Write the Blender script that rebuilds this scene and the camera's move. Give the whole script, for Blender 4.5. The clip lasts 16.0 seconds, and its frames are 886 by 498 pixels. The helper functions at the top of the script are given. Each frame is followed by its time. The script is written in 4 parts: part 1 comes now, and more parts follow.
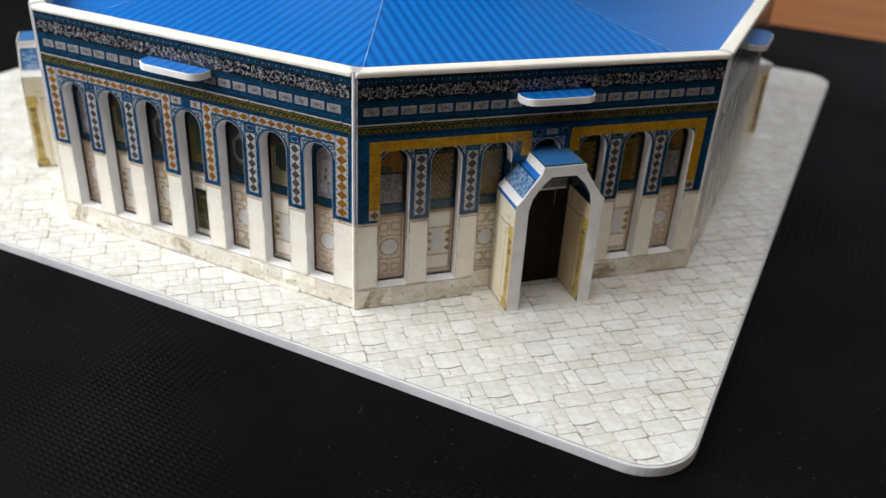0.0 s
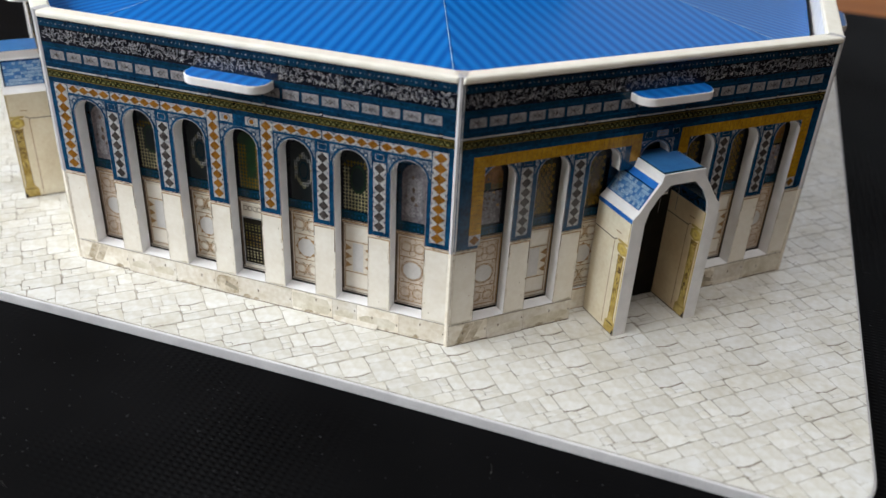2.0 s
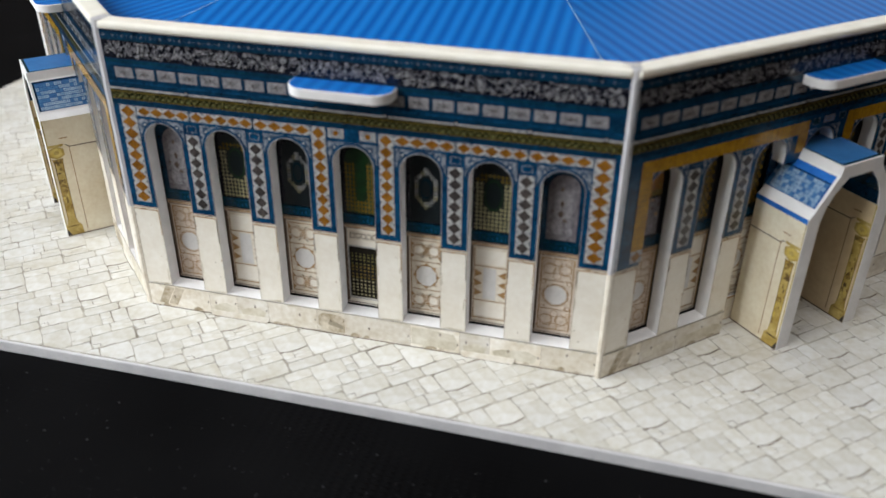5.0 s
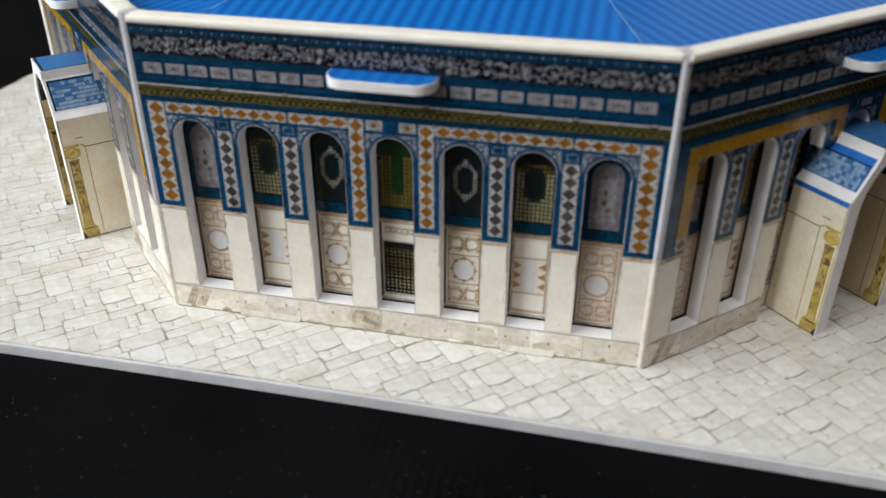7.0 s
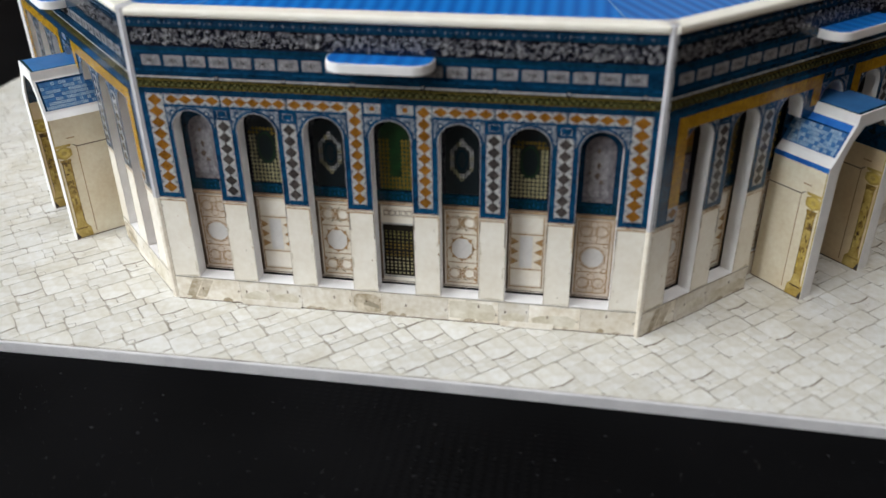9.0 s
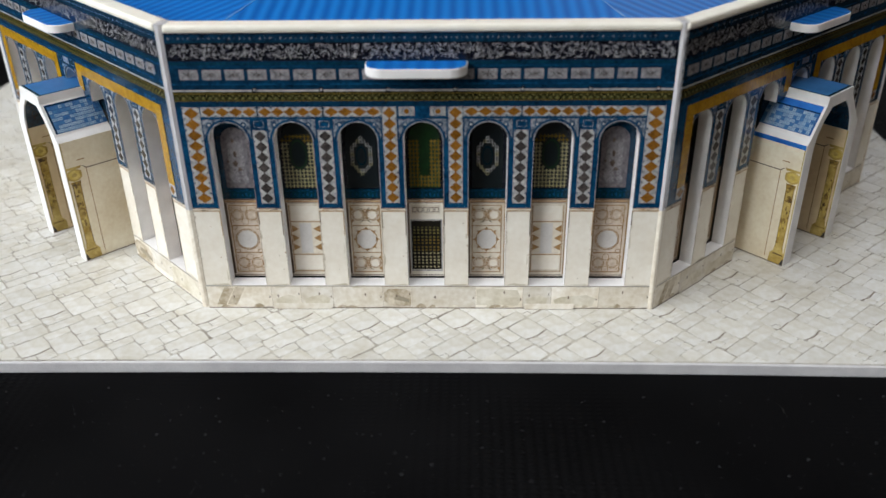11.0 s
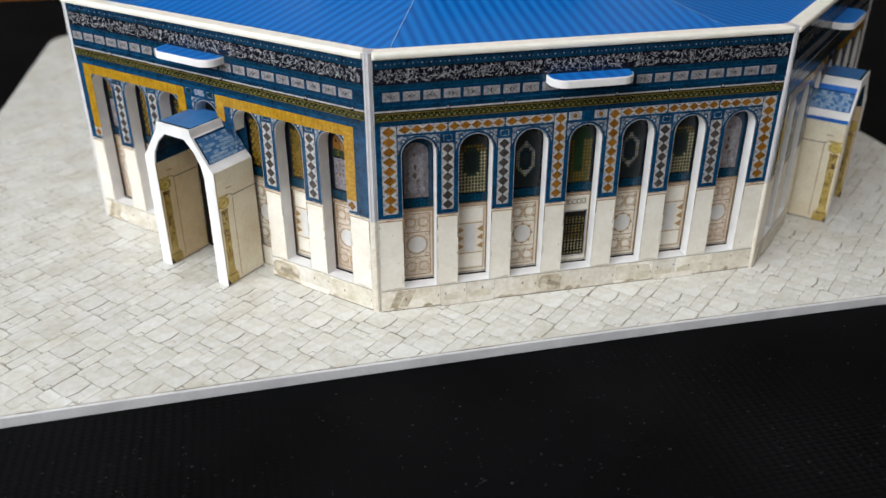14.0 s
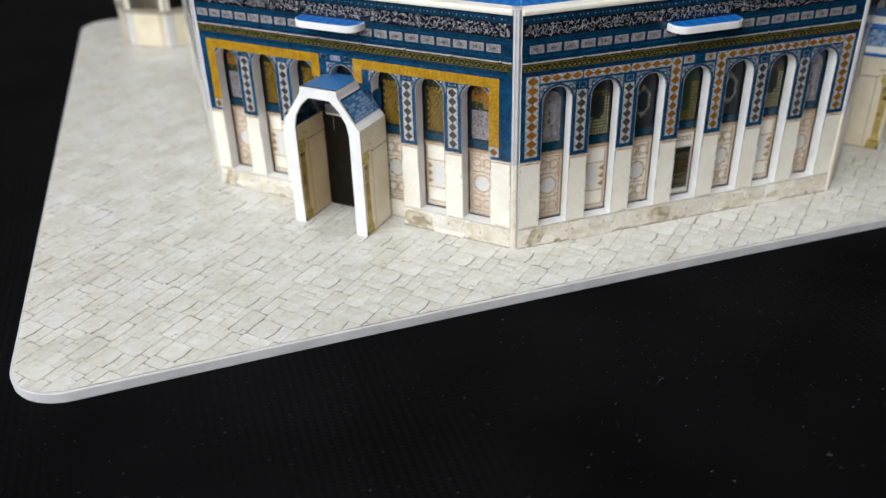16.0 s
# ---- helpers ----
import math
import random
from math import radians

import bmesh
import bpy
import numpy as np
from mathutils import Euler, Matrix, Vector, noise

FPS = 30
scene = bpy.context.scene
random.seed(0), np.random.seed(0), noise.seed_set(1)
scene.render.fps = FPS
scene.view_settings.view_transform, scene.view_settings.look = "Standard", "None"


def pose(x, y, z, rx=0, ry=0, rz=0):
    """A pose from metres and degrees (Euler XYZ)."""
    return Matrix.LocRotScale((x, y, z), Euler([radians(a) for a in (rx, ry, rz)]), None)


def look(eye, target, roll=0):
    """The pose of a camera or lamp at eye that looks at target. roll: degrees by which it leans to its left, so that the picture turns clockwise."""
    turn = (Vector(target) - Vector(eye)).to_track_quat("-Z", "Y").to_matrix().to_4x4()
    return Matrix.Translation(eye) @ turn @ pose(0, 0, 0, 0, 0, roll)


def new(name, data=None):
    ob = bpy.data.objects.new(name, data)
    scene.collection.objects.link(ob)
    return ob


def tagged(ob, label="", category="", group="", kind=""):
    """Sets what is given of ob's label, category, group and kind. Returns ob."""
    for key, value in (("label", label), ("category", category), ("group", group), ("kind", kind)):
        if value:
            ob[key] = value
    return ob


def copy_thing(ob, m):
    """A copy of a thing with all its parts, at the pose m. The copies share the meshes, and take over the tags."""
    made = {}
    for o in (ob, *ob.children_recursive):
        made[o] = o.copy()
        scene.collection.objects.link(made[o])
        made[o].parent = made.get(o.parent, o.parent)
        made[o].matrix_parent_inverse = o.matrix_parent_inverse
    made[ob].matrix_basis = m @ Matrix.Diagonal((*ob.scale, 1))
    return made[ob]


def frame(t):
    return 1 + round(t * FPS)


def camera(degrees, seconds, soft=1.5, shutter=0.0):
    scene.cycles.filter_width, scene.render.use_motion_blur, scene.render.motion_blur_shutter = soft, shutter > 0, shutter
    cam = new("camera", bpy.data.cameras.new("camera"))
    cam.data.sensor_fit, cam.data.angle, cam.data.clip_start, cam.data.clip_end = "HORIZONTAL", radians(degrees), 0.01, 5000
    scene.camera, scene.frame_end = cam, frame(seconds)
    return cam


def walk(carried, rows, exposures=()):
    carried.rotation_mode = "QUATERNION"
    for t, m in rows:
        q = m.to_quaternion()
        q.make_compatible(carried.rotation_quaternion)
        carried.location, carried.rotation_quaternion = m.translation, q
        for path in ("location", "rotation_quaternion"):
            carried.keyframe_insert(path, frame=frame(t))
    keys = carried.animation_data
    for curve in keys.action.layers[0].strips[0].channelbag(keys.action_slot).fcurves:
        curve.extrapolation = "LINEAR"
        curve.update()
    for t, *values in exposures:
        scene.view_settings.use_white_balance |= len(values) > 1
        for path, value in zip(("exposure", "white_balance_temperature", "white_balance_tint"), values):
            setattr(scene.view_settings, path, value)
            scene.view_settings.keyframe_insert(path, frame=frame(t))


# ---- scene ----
cam = camera(54.4, 16.0)
# eye and target in centimetres
PATH = [
    (0, (12.212, -23.516, 10.515), (11.505, -21.928, 9.527), 3.3),
    (0.5, (11.784, -23.262, 10.288), (11.069, -21.682, 9.292), 2.9),
    (1, (10.555, -23.194, 10.176), (9.892, -21.596, 9.174), 3.1),
    (1.5, (9.195, -23.082, 10.047), (8.609, -21.454, 9.043), 3.3),
    (2, (7.96, -22.704, 9.884), (7.446, -21.055, 8.876), 3.1),
    (2.5, (6.682, -22.602, 9.882), (6.249, -20.935, 8.865), 2.9),
    (3, (5.557, -22.37, 9.706), (5.206, -20.688, 8.683), 3.1),
    (3.5, (5.568, -22.27, 9.827), (5.209, -20.588, 8.805), 2.4),
    (4, (5.461, -21.807, 9.586), (5.067, -20.133, 8.566), 1.6),
    (4.5, (4.936, -21.734, 9.479), (4.522, -20.066, 8.456), 1.0),
    (5, (4.393, -21.522, 9.241), (3.973, -19.86, 8.209), 0.6),
    (5.2, (4.271, -21.421, 9.183), (3.855, -19.769, 8.137), 0.1),
    (7.5, (3.316, -21.639, 8.967), (2.951, -19.964, 7.938), 0.3),
    (8, (3.386, -21.68, 8.88), (3.007, -20.004, 7.858), -0.3),
    (8.5, (3.392, -22.044, 8.864), (3.049, -20.354, 7.851), -0.8),
    (9, (2.943, -22.267, 8.77), (2.651, -20.567, 7.757), -0.8),
    (11.3, (0.336, -23.724, 8.918), (0.314, -21.979, 7.942), -1.0),
    (11.5, (0.018, -23.837, 8.957), (0.018, -22.092, 7.979), -1.1),
    (12, (-1.057, -24.227, 9.089), (-0.979, -22.481, 8.116), -0.8),
    (12.5, (-2.284, -24.48, 9.172), (-2.133, -22.738, 8.202), -0.4),
    (13, (-3.676, -24.666, 9.328), (-3.438, -22.929, 8.367), -0.2),
    (13.5, (-4.937, -24.717, 9.48), (-4.605, -22.993, 8.522), -0.2),
    (14, (-6.192, -24.634, 9.557), (-5.8, -22.925, 8.595), -0.0),
    (14.5, (-7.199, -24.594, 9.444), (-6.782, -22.893, 8.478), -0.2),
    (15, (-8.303, -24.503, 9.396), (-7.864, -22.817, 8.414), -0.3),
    (15.5, (-9.445, -24.815, 9.534), (-8.973, -23.147, 8.537), -1.1),
    (16, (-10.671, -25.383, 9.75), (-10.155, -23.733, 8.744), -1.6),
]
walk(cam, [(t, look(Vector(eye) / 100, Vector(target) / 100, roll)) for t, eye, target, roll in PATH],
     exposures=[(0, -0.03), (1.5, -0.15), (2.5, -0.33), (4, -0.39), (8, -0.48), (11.5, -0.53), (14, -0.62), (15, -0.7), (16, -0.7)])
cam.data.dof.use_dof, cam.data.dof.focus_distance, cam.data.dof.aperture_fstop = True, 0.168, 17.0

CM = 0.01
# ---------------------------------------------------------------- light
world = bpy.data.worlds.new("world")
scene.world = world
world.use_nodes = True
wn = world.node_tree.nodes
sky = wn.new("ShaderNodeTexSky")
sky.sky_type, sky.sun_disc, sky.sun_elevation, sky.sun_rotation = "NISHITA", False, radians(35), radians(300)
wn["Background"].inputs["Strength"].default_value = 0.10
world.node_tree.links.new(sky.outputs["Color"], wn["Background"].inputs["Color"])


def window_light(name, eye, target, wide, high, watts, colour):
    """An area lamp in one opening of the room, standing in for daylight."""
    data = bpy.data.lights.new(name, "AREA")
    data.shape, data.size, data.size_y, data.energy, data.color = "RECTANGLE", wide, high, watts, colour
    ob = new(name, data)
    ob.matrix_world = look(eye, target)
    return ob


window_light("window_light_west", (-0.57, -0.41, 0.44), (0, -0.05, 0.05), 0.8, 0.5, 13.5, (0.94, 0.98, 1.0))
window_light("window_light_north", (0.45, 1.58, 0.85), (0.35, 0, 0.6), 1.1, 0.9, 3.2, (0.93, 0.97, 1.0))
# fill lamp added overhead to even out the paving; no such source is known
window_light("overhead_fill_light", (0.32, -0.62, 2.56), (0, 0, 0.05), 0.95, 0.8, 24, (0.98, 0.99, 1.0))

# ---------------------------------------------------------------- materials


def material(name, base, other, rough, scale=4.0, fine=60.0, bump=0.0, spec=0.5, mix=0.5, coat=0.0, island=0.0, grain=0.35):
    """A surface of two close colours, mottled at two scales (cycles per centimetre), with fine relief."""
    m = bpy.data.materials.new(name)
    m.use_nodes = True
    n, l = m.node_tree.nodes, m.node_tree.links
    b = n["Principled BSDF"]
    co = n.new("ShaderNodeTexCoord")
    big, small = n.new("ShaderNodeTexNoise"), n.new("ShaderNodeTexNoise")
    big.inputs["Scale"].default_value, big.inputs["Detail"].default_value = scale * 100, 4
    small.inputs["Scale"].default_value, small.inputs["Detail"].default_value = fine * 100, 2
    l.new(co.outputs["Object"], big.inputs["Vector"])
    l.new(co.outputs["Object"], small.inputs["Vector"])
    add = n.new("ShaderNodeMath")
    add.operation = "MULTIPLY_ADD"
    add.inputs[1].default_value, add.inputs[2].default_value = grain, -grain / 2
    l.new(small.outputs["Fac"], add.inputs[0])
    total = n.new("ShaderNodeMath")
    total.operation = "ADD"
    l.new(add.outputs[0], total.inputs[0])
    l.new(big.outputs["Fac"], total.inputs[1])
    ramp = n.new("ShaderNodeValToRGB")
    ramp.color_ramp.elements[0].position, ramp.color_ramp.elements[1].position = 0.5 - mix / 2, 0.5 + mix / 2
    ramp.color_ramp.elements[0].color, ramp.color_ramp.elements[1].color = (*base, 1), (*other, 1)
    l.new(total.outputs[0], ramp.inputs["Fac"])
    colour = ramp.outputs["Color"]
    if island:
        geo, obi = n.new("ShaderNodeNewGeometry"), n.new("ShaderNodeObjectInfo")
        both = n.new("ShaderNodeMath")
        both.operation = "ADD"
        l.new(geo.outputs["Random Per Island"], both.inputs[0])
        l.new(obi.outputs["Random"], both.inputs[1])
        wrap = n.new("ShaderNodeMath")
        wrap.operation = "FRACT"
        l.new(both.outputs[0], wrap.inputs[0])
        span = n.new("ShaderNodeMapRange")
        span.inputs["To Min"].default_value, span.inputs["To Max"].default_value = 1 - island, 1 + island * 0.4
        l.new(wrap.outputs[0], span.inputs["Value"])
        hsv = n.new("ShaderNodeHueSaturation")
        l.new(span.outputs["Result"], hsv.inputs["Value"])
        l.new(colour, hsv.inputs["Color"])
        colour = hsv.outputs["Color"]
    l.new(colour, b.inputs["Base Color"])
    b.inputs["Roughness"].default_value = rough
    b.inputs["Specular IOR Level"].default_value = spec
    b.inputs["Coat Weight"].default_value = coat
    b.inputs["Coat Roughness"].default_value = 0.22
    if bump:
        bp = n.new("ShaderNodeBump")
        bp.inputs["Strength"].default_value, bp.inputs["Distance"].default_value = bump, 0.0002
        l.new(small.outputs["Fac"], bp.inputs["Height"])
        l.new(bp.outputs["Normal"], b.inputs["Normal"])
    return m


STRIP = material("grey_foam_joint", (0.47, 0.46, 0.48), (0.60, 0.59, 0.61), 0.85, 3, 40, 0.2, 0.08)
# white foam greyed down: the shade on the board's sides, put into colour
SHADED_EDGE = material("shaded_foam_edge", (0.50, 0.49, 0.51), (0.64, 0.63, 0.64), 0.75, 2, 30, 0.35, 0.2)
FOAM = material("white_foam", (0.72, 0.71, 0.71), (0.86, 0.85, 0.85), 0.65, 3, 40, 0.35, 0.3)
RIM = material("cream_foam_edge", (0.78, 0.74, 0.64), (0.88, 0.85, 0.77), 0.55, 3, 40, 0.3, 0.35)
BLUE = material("print_blue", (0.001, 0.011, 0.036), (0.006, 0.078, 0.180), 0.2, 4, 15, 0, 0.5, 0.7, 0, 0, 0.9)
NAVY = material("print_navy", (0.0012, 0.008, 0.022), (0.005, 0.048, 0.105), 0.2, 5, 16, 0, 0.5, 0.7, 0, 0, 1.0)
INK = material("print_ink", (0.0016, 0.0024, 0.0063), (0.0158, 0.0174, 0.0285), 0.2, 6, 18, 0, 0.5, 0.7, 0, 0, 0.9)
TEAL = material("print_teal", (0.0005, 0.0101, 0.0212), (0.0041, 0.0504, 0.0807), 0.2, 5, 16, 0, 0.5, 0.7, 0, 0, 0.9)
WHITE = material("print_white", (0.231, 0.231, 0.2481), (0.5647, 0.5561, 0.539), 0.2, 8, 22, 0, 0.5, 0.6, 0, 0, 0.8)
PALE = material("print_pale_blue", (0.0119, 0.0396, 0.087), (0.3165, 0.3402, 0.3798), 0.2, 12, 26, 0, 0.5, 0.4, 0, 0, 0.9)
ORANGE = material("print_orange", (0.125, 0.046, 0.006), (0.34, 0.155, 0.028), 0.2, 6, 20, 0, 0.5, 0.7, 0, 0.25, 0.8)
GREY = material("print_grey_brown", (0.0189, 0.0172, 0.0206), (0.1118, 0.0946, 0.086), 0.2, 6, 20, 0, 0.5, 0.7, 0, 0.3, 0.8)
GOLD = material("print_yellow", (0.25, 0.118, 0.004), (0.53, 0.305, 0.02), 0.2, 5, 18, 0, 0.5, 0.7, 0, 0, 0.8)
OCHRE = material("print_ochre_line", (0.0935, 0.0595, 0.0102), (0.2465, 0.1742, 0.0425), 0.2, 7, 24, 0, 0.5, 0.7, 0, 0, 0.6)
OLIVE = material("print_olive", (0.004, 0.006, 0.002), (0.05, 0.047, 0.015), 0.2, 8, 22, 0, 0.5, 0.6, 0, 0, 0.9)
GREEN = material("print_green", (0.0016, 0.0110, 0.003), (0.0060, 0.0420, 0.0080), 0.4, 6, 26)
# dark window glass print; also paints the shade in the gap round the panes
DARK = material("print_window_dark_gap_shade", (0.0012, 0.0031, 0.0046), (0.0046, 0.0108, 0.0131), 0.38, 5, 26)
LATTICE = material("print_lattice", (0.2, 0.175, 0.08), (0.46, 0.42, 0.25), 0.42, 8, 30)
PEARL = material("print_pearl", (0.2, 0.19, 0.205), (0.42, 0.40, 0.41), 0.2, 6, 20, 0, 0.5, 0.6, 0, 0, 0.9)
UMBER = material("print_umber_stain", (0.06, 0.045, 0.04), (0.2, 0.15, 0.12), 0.2, 7, 20, 0, 0.5, 0.6, 0, 0, 0.9)
LAVENDER = material("print_lavender", (0.1, 0.09, 0.105), (0.3, 0.275, 0.29), 0.2, 7, 20, 0, 0.5, 0.6, 0, 0, 0.9)
CREAM = material("print_cream_marble", (0.77, 0.705, 0.60), (0.91, 0.875, 0.80), 0.28, 1.6, 9, 0, 0.5, 0.7, 0, 0, 0.6)
ROSE = material("print_rose_marble", (0.52, 0.41, 0.31), (0.82, 0.74, 0.65), 0.28, 2.2, 12, 0, 0.5, 0.6, 0, 0, 0.7)
PANEL = material("print_pink_marble", (0.62, 0.54, 0.43), (0.87, 0.82, 0.72), 0.28, 2.2, 12, 0, 0.5, 0.6, 0, 0, 0.7)
DISC = material("print_grey_disc", (0.6, 0.58, 0.56), (0.74, 0.72, 0.7), 0.42, 3, 20)
CHAIN = material("print_chain_gold", (0.09, 0.08, 0.022), (0.26, 0.24, 0.09), 0.2, 7, 24, 0, 0.5, 0.6, 0, 0, 0.7)
TAN = material("print_tan_line", (0.25, 0.13, 0.04), (0.50, 0.305, 0.125), 0.4, 6, 20, 0, 0.5, 0.7, 0, 0, 0.8)
BROWN = material("print_brown_line", (0.07, 0.045, 0.03), (0.2, 0.14, 0.09), 0.45, 7, 26)
PLINTH = material("print_plinth_stone", (0.64, 0.56, 0.43), (0.92, 0.885, 0.82), 0.28, 1.4, 9, 0, 0.5, 0.6, 0, 0.17, 0.75)
STAIN = material("print_brown_stain", (0.31, 0.24, 0.14), (0.68, 0.61, 0.50), 0.42, 4.0, 20, 0, 0.5, 0.4)
STONE = material("print_paving", (0.575, 0.545, 0.465), (0.75, 0.75, 0.735), 0.34, 1.1, 7, 0, 0.5, 0.55, 0, 0.08, 0.75)
SCRIPT = material("print_pale_grey", (0.1207, 0.1161, 0.13), (0.4087, 0.3994, 0.418), 0.2, 9, 24, 0, 0.5, 0.6, 0, 0, 0.7)
CARD = material("print_card_grey", (0.129, 0.1247, 0.1376), (0.344, 0.3354, 0.344), 0.2, 9, 24, 0, 0.5, 0.6, 0, 0, 0.7)
FAINT = material("print_faint_stain", (0.52, 0.46, 0.335), (0.80, 0.76, 0.67), 0.4, 3.0, 16, 0, 0.5, 0.5)
PJOINT = material("print_plinth_joint", (0.38, 0.32, 0.24), (0.6, 0.54, 0.45), 0.42, 5, 20)
JOINT = material("print_paving_joint", (0.22, 0.195, 0.155), (0.58, 0.55, 0.475), 0.4, 1.6, 10, 0, 0.5, 0.3)
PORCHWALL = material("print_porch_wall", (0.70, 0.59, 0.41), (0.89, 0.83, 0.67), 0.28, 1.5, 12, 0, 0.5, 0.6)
# porch wall print made darker and warmer: inner shade and bounce as colour
PORCHSHADE = material("print_porch_inside_shade", (0.65, 0.49, 0.29), (0.87, 0.73, 0.50), 0.28, 1.2, 10, 0, 0.5, 0.6)
COLUMN = material("print_gilt_column", (0.33, 0.21, 0.025), (0.64, 0.49, 0.17), 0.42, 4.5, 24, 0, 0.5, 0.45)
GILT = material("print_bright_gilt", (0.50, 0.34, 0.03), (0.74, 0.60, 0.20), 0.42, 5, 24, 0, 0.5, 0.5)
LEDGE = material("print_ledge", (0.24, 0.20, 0.14), (0.42, 0.37, 0.28), 0.5, 3, 20)
SHAFT = material("print_dark_shaft", (0.05, 0.02, 0.004), (0.44, 0.29, 0.06), 0.42, 6, 24, 0, 0.5, 0.35)
ROOFBLUE = material("print_canopy_blue", (0.006, 0.09, 0.42), (0.025, 0.19, 0.62), 0.42, 3, 16, 0, 0.25)
TILEBASE = material("print_slope_blue", (0.006, 0.05, 0.20), (0.02, 0.13, 0.36), 0.34, 5, 18, 0, 0.35)
TILEMID = material("print_slope_mid_blue", (0.02, 0.11, 0.32), (0.07, 0.22, 0.45), 0.34, 6, 18, 0, 0.35)
TILEPALE = material("print_slope_pale", (0.16, 0.30, 0.48), (0.46, 0.58, 0.68), 0.34, 8, 18, 0, 0.35)
PORCHTOP = material("print_porch_top", (0.012, 0.085, 0.26), (0.05, 0.20, 0.47), 0.38, 1.6, 10, 0, 0.35, 0.7)
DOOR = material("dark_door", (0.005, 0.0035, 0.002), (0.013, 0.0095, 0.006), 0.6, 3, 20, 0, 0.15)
DUST = material("dust", (0.05, 0.05, 0.05), (0.20, 0.195, 0.19), 0.9, 10, 40)
LINT = material("lint", (0.012, 0.013, 0.015), (0.055, 0.055, 0.06), 0.9, 10, 40)
WALLPAINT = material("room_paint", (0.33, 0.265, 0.20), (0.39, 0.32, 0.245), 0.9, 0.02, 0.3)
CEILING = material("ceiling_paint", (0.74, 0.735, 0.72), (0.80, 0.795, 0.78), 0.9, 0.02, 0.3)
FLOORWOOD = material("room_floor", (0.10, 0.055, 0.03), (0.18, 0.10, 0.055), 0.5, 0.05, 0.4)


def roof_material():
    """Glossy printed blue roof sheet with narrow ribs that run up the slope."""
    m = bpy.data.materials.new("print_ribbed_roof")
    m.use_nodes = True
    n, l = m.node_tree.nodes, m.node_tree.links
    co, wave = n.new("ShaderNodeTexCoord"), n.new("ShaderNodeTexWave")
    wave.bands_direction, wave.wave_profile = "X", "SIN"
    wave.inputs["Scale"].default_value = 125.0
    wave.inputs["Distortion"].default_value = 0.25
    wave.inputs["Detail"].default_value = 1.0
    l.new(co.outputs["Object"], wave.inputs["Vector"])
    ramp = n.new("ShaderNodeValToRGB")
    ramp.color_ramp.elements[0].color = (0.003, 0.092, 0.37, 1)
    ramp.color_ramp.elements[1].color = (0.009, 0.165, 0.53, 1)
    l.new(wave.outputs["Fac"], ramp.inputs["Fac"])
    b = n["Principled BSDF"]
    l.new(ramp.outputs["Color"], b.inputs["Base Color"])
    bp = n.new("ShaderNodeBump")
    bp.inputs["Strength"].default_value, bp.inputs["Distance"].default_value = 0.12, 0.0003
    l.new(wave.outputs["Fac"], bp.inputs["Height"])
    l.new(bp.outputs["Normal"], b.inputs["Normal"])
    b.inputs["Roughness"].default_value = 0.36
    b.inputs["Specular IOR Level"].default_value = 0.10
    return m


def mat_material():
    """Black woven desk mat: a fine two-way weave in low relief."""
    m = bpy.data.materials.new("black_woven_mat")
    m.use_nodes = True
    n, l = m.node_tree.nodes, m.node_tree.links
    co = n.new("ShaderNodeTexCoord")
    a, c, noi = n.new("ShaderNodeTexWave"), n.new("ShaderNodeTexWave"), n.new("ShaderNodeTexNoise")
    a.bands_direction, c.bands_direction = "X", "Y"
    for w in (a, c):
        w.inputs["Scale"].default_value = 190 if w is a else 300
        w.inputs["Distortion"].default_value = 0.8
        l.new(co.outputs["Object"], w.inputs["Vector"])
    noi.inputs["Scale"].default_value, noi.inputs["Detail"].default_value = 25, 5
    l.new(co.outputs["Object"], noi.inputs["Vector"])
    both = n.new("ShaderNodeMath")
    both.operation = "MULTIPLY"
    l.new(a.outputs["Fac"], both.inputs[0])
    l.new(c.outputs["Fac"], both.inputs[1])
    ramp = n.new("ShaderNodeValToRGB")
    ramp.color_ramp.elements[0].color, ramp.color_ramp.elements[1].color = (0.0018, 0.0018, 0.0021, 1), (0.0054, 0.0054, 0.006, 1)
    ramp.color_ramp.elements[0].position, ramp.color_ramp.elements[1].position = 0.3, 0.75
    l.new(noi.outputs["Fac"], ramp.inputs["Fac"])
    worn, height = n.new("ShaderNodeMapRange"), n.new("ShaderNodeMath")
    patchy = n.new("ShaderNodeTexNoise")
    patchy.inputs["Scale"].default_value, patchy.inputs["Detail"].default_value = 14, 3
    l.new(co.outputs["Object"], patchy.inputs["Vector"])
    worn.inputs["From Min"].default_value, worn.inputs["From Max"].default_value = 0.42, 0.68
    l.new(patchy.outputs["Fac"], worn.inputs["Value"])
    height.operation = "MULTIPLY"
    l.new(both.outputs[0], height.inputs[0])
    l.new(worn.outputs["Result"], height.inputs[1])
    bp = n.new("ShaderNodeBump")
    bp.inputs["Strength"].default_value, bp.inputs["Distance"].default_value = 0.7, 0.0005
    l.new(height.outputs[0], bp.inputs["Height"])
    b = n["Principled BSDF"]
    l.new(ramp.outputs["Color"], b.inputs["Base Color"])
    l.new(bp.outputs["Normal"], b.inputs["Normal"])
    b.inputs["Roughness"].default_value = 0.6
    b.inputs["Specular IOR Level"].default_value = 0.03
    return m


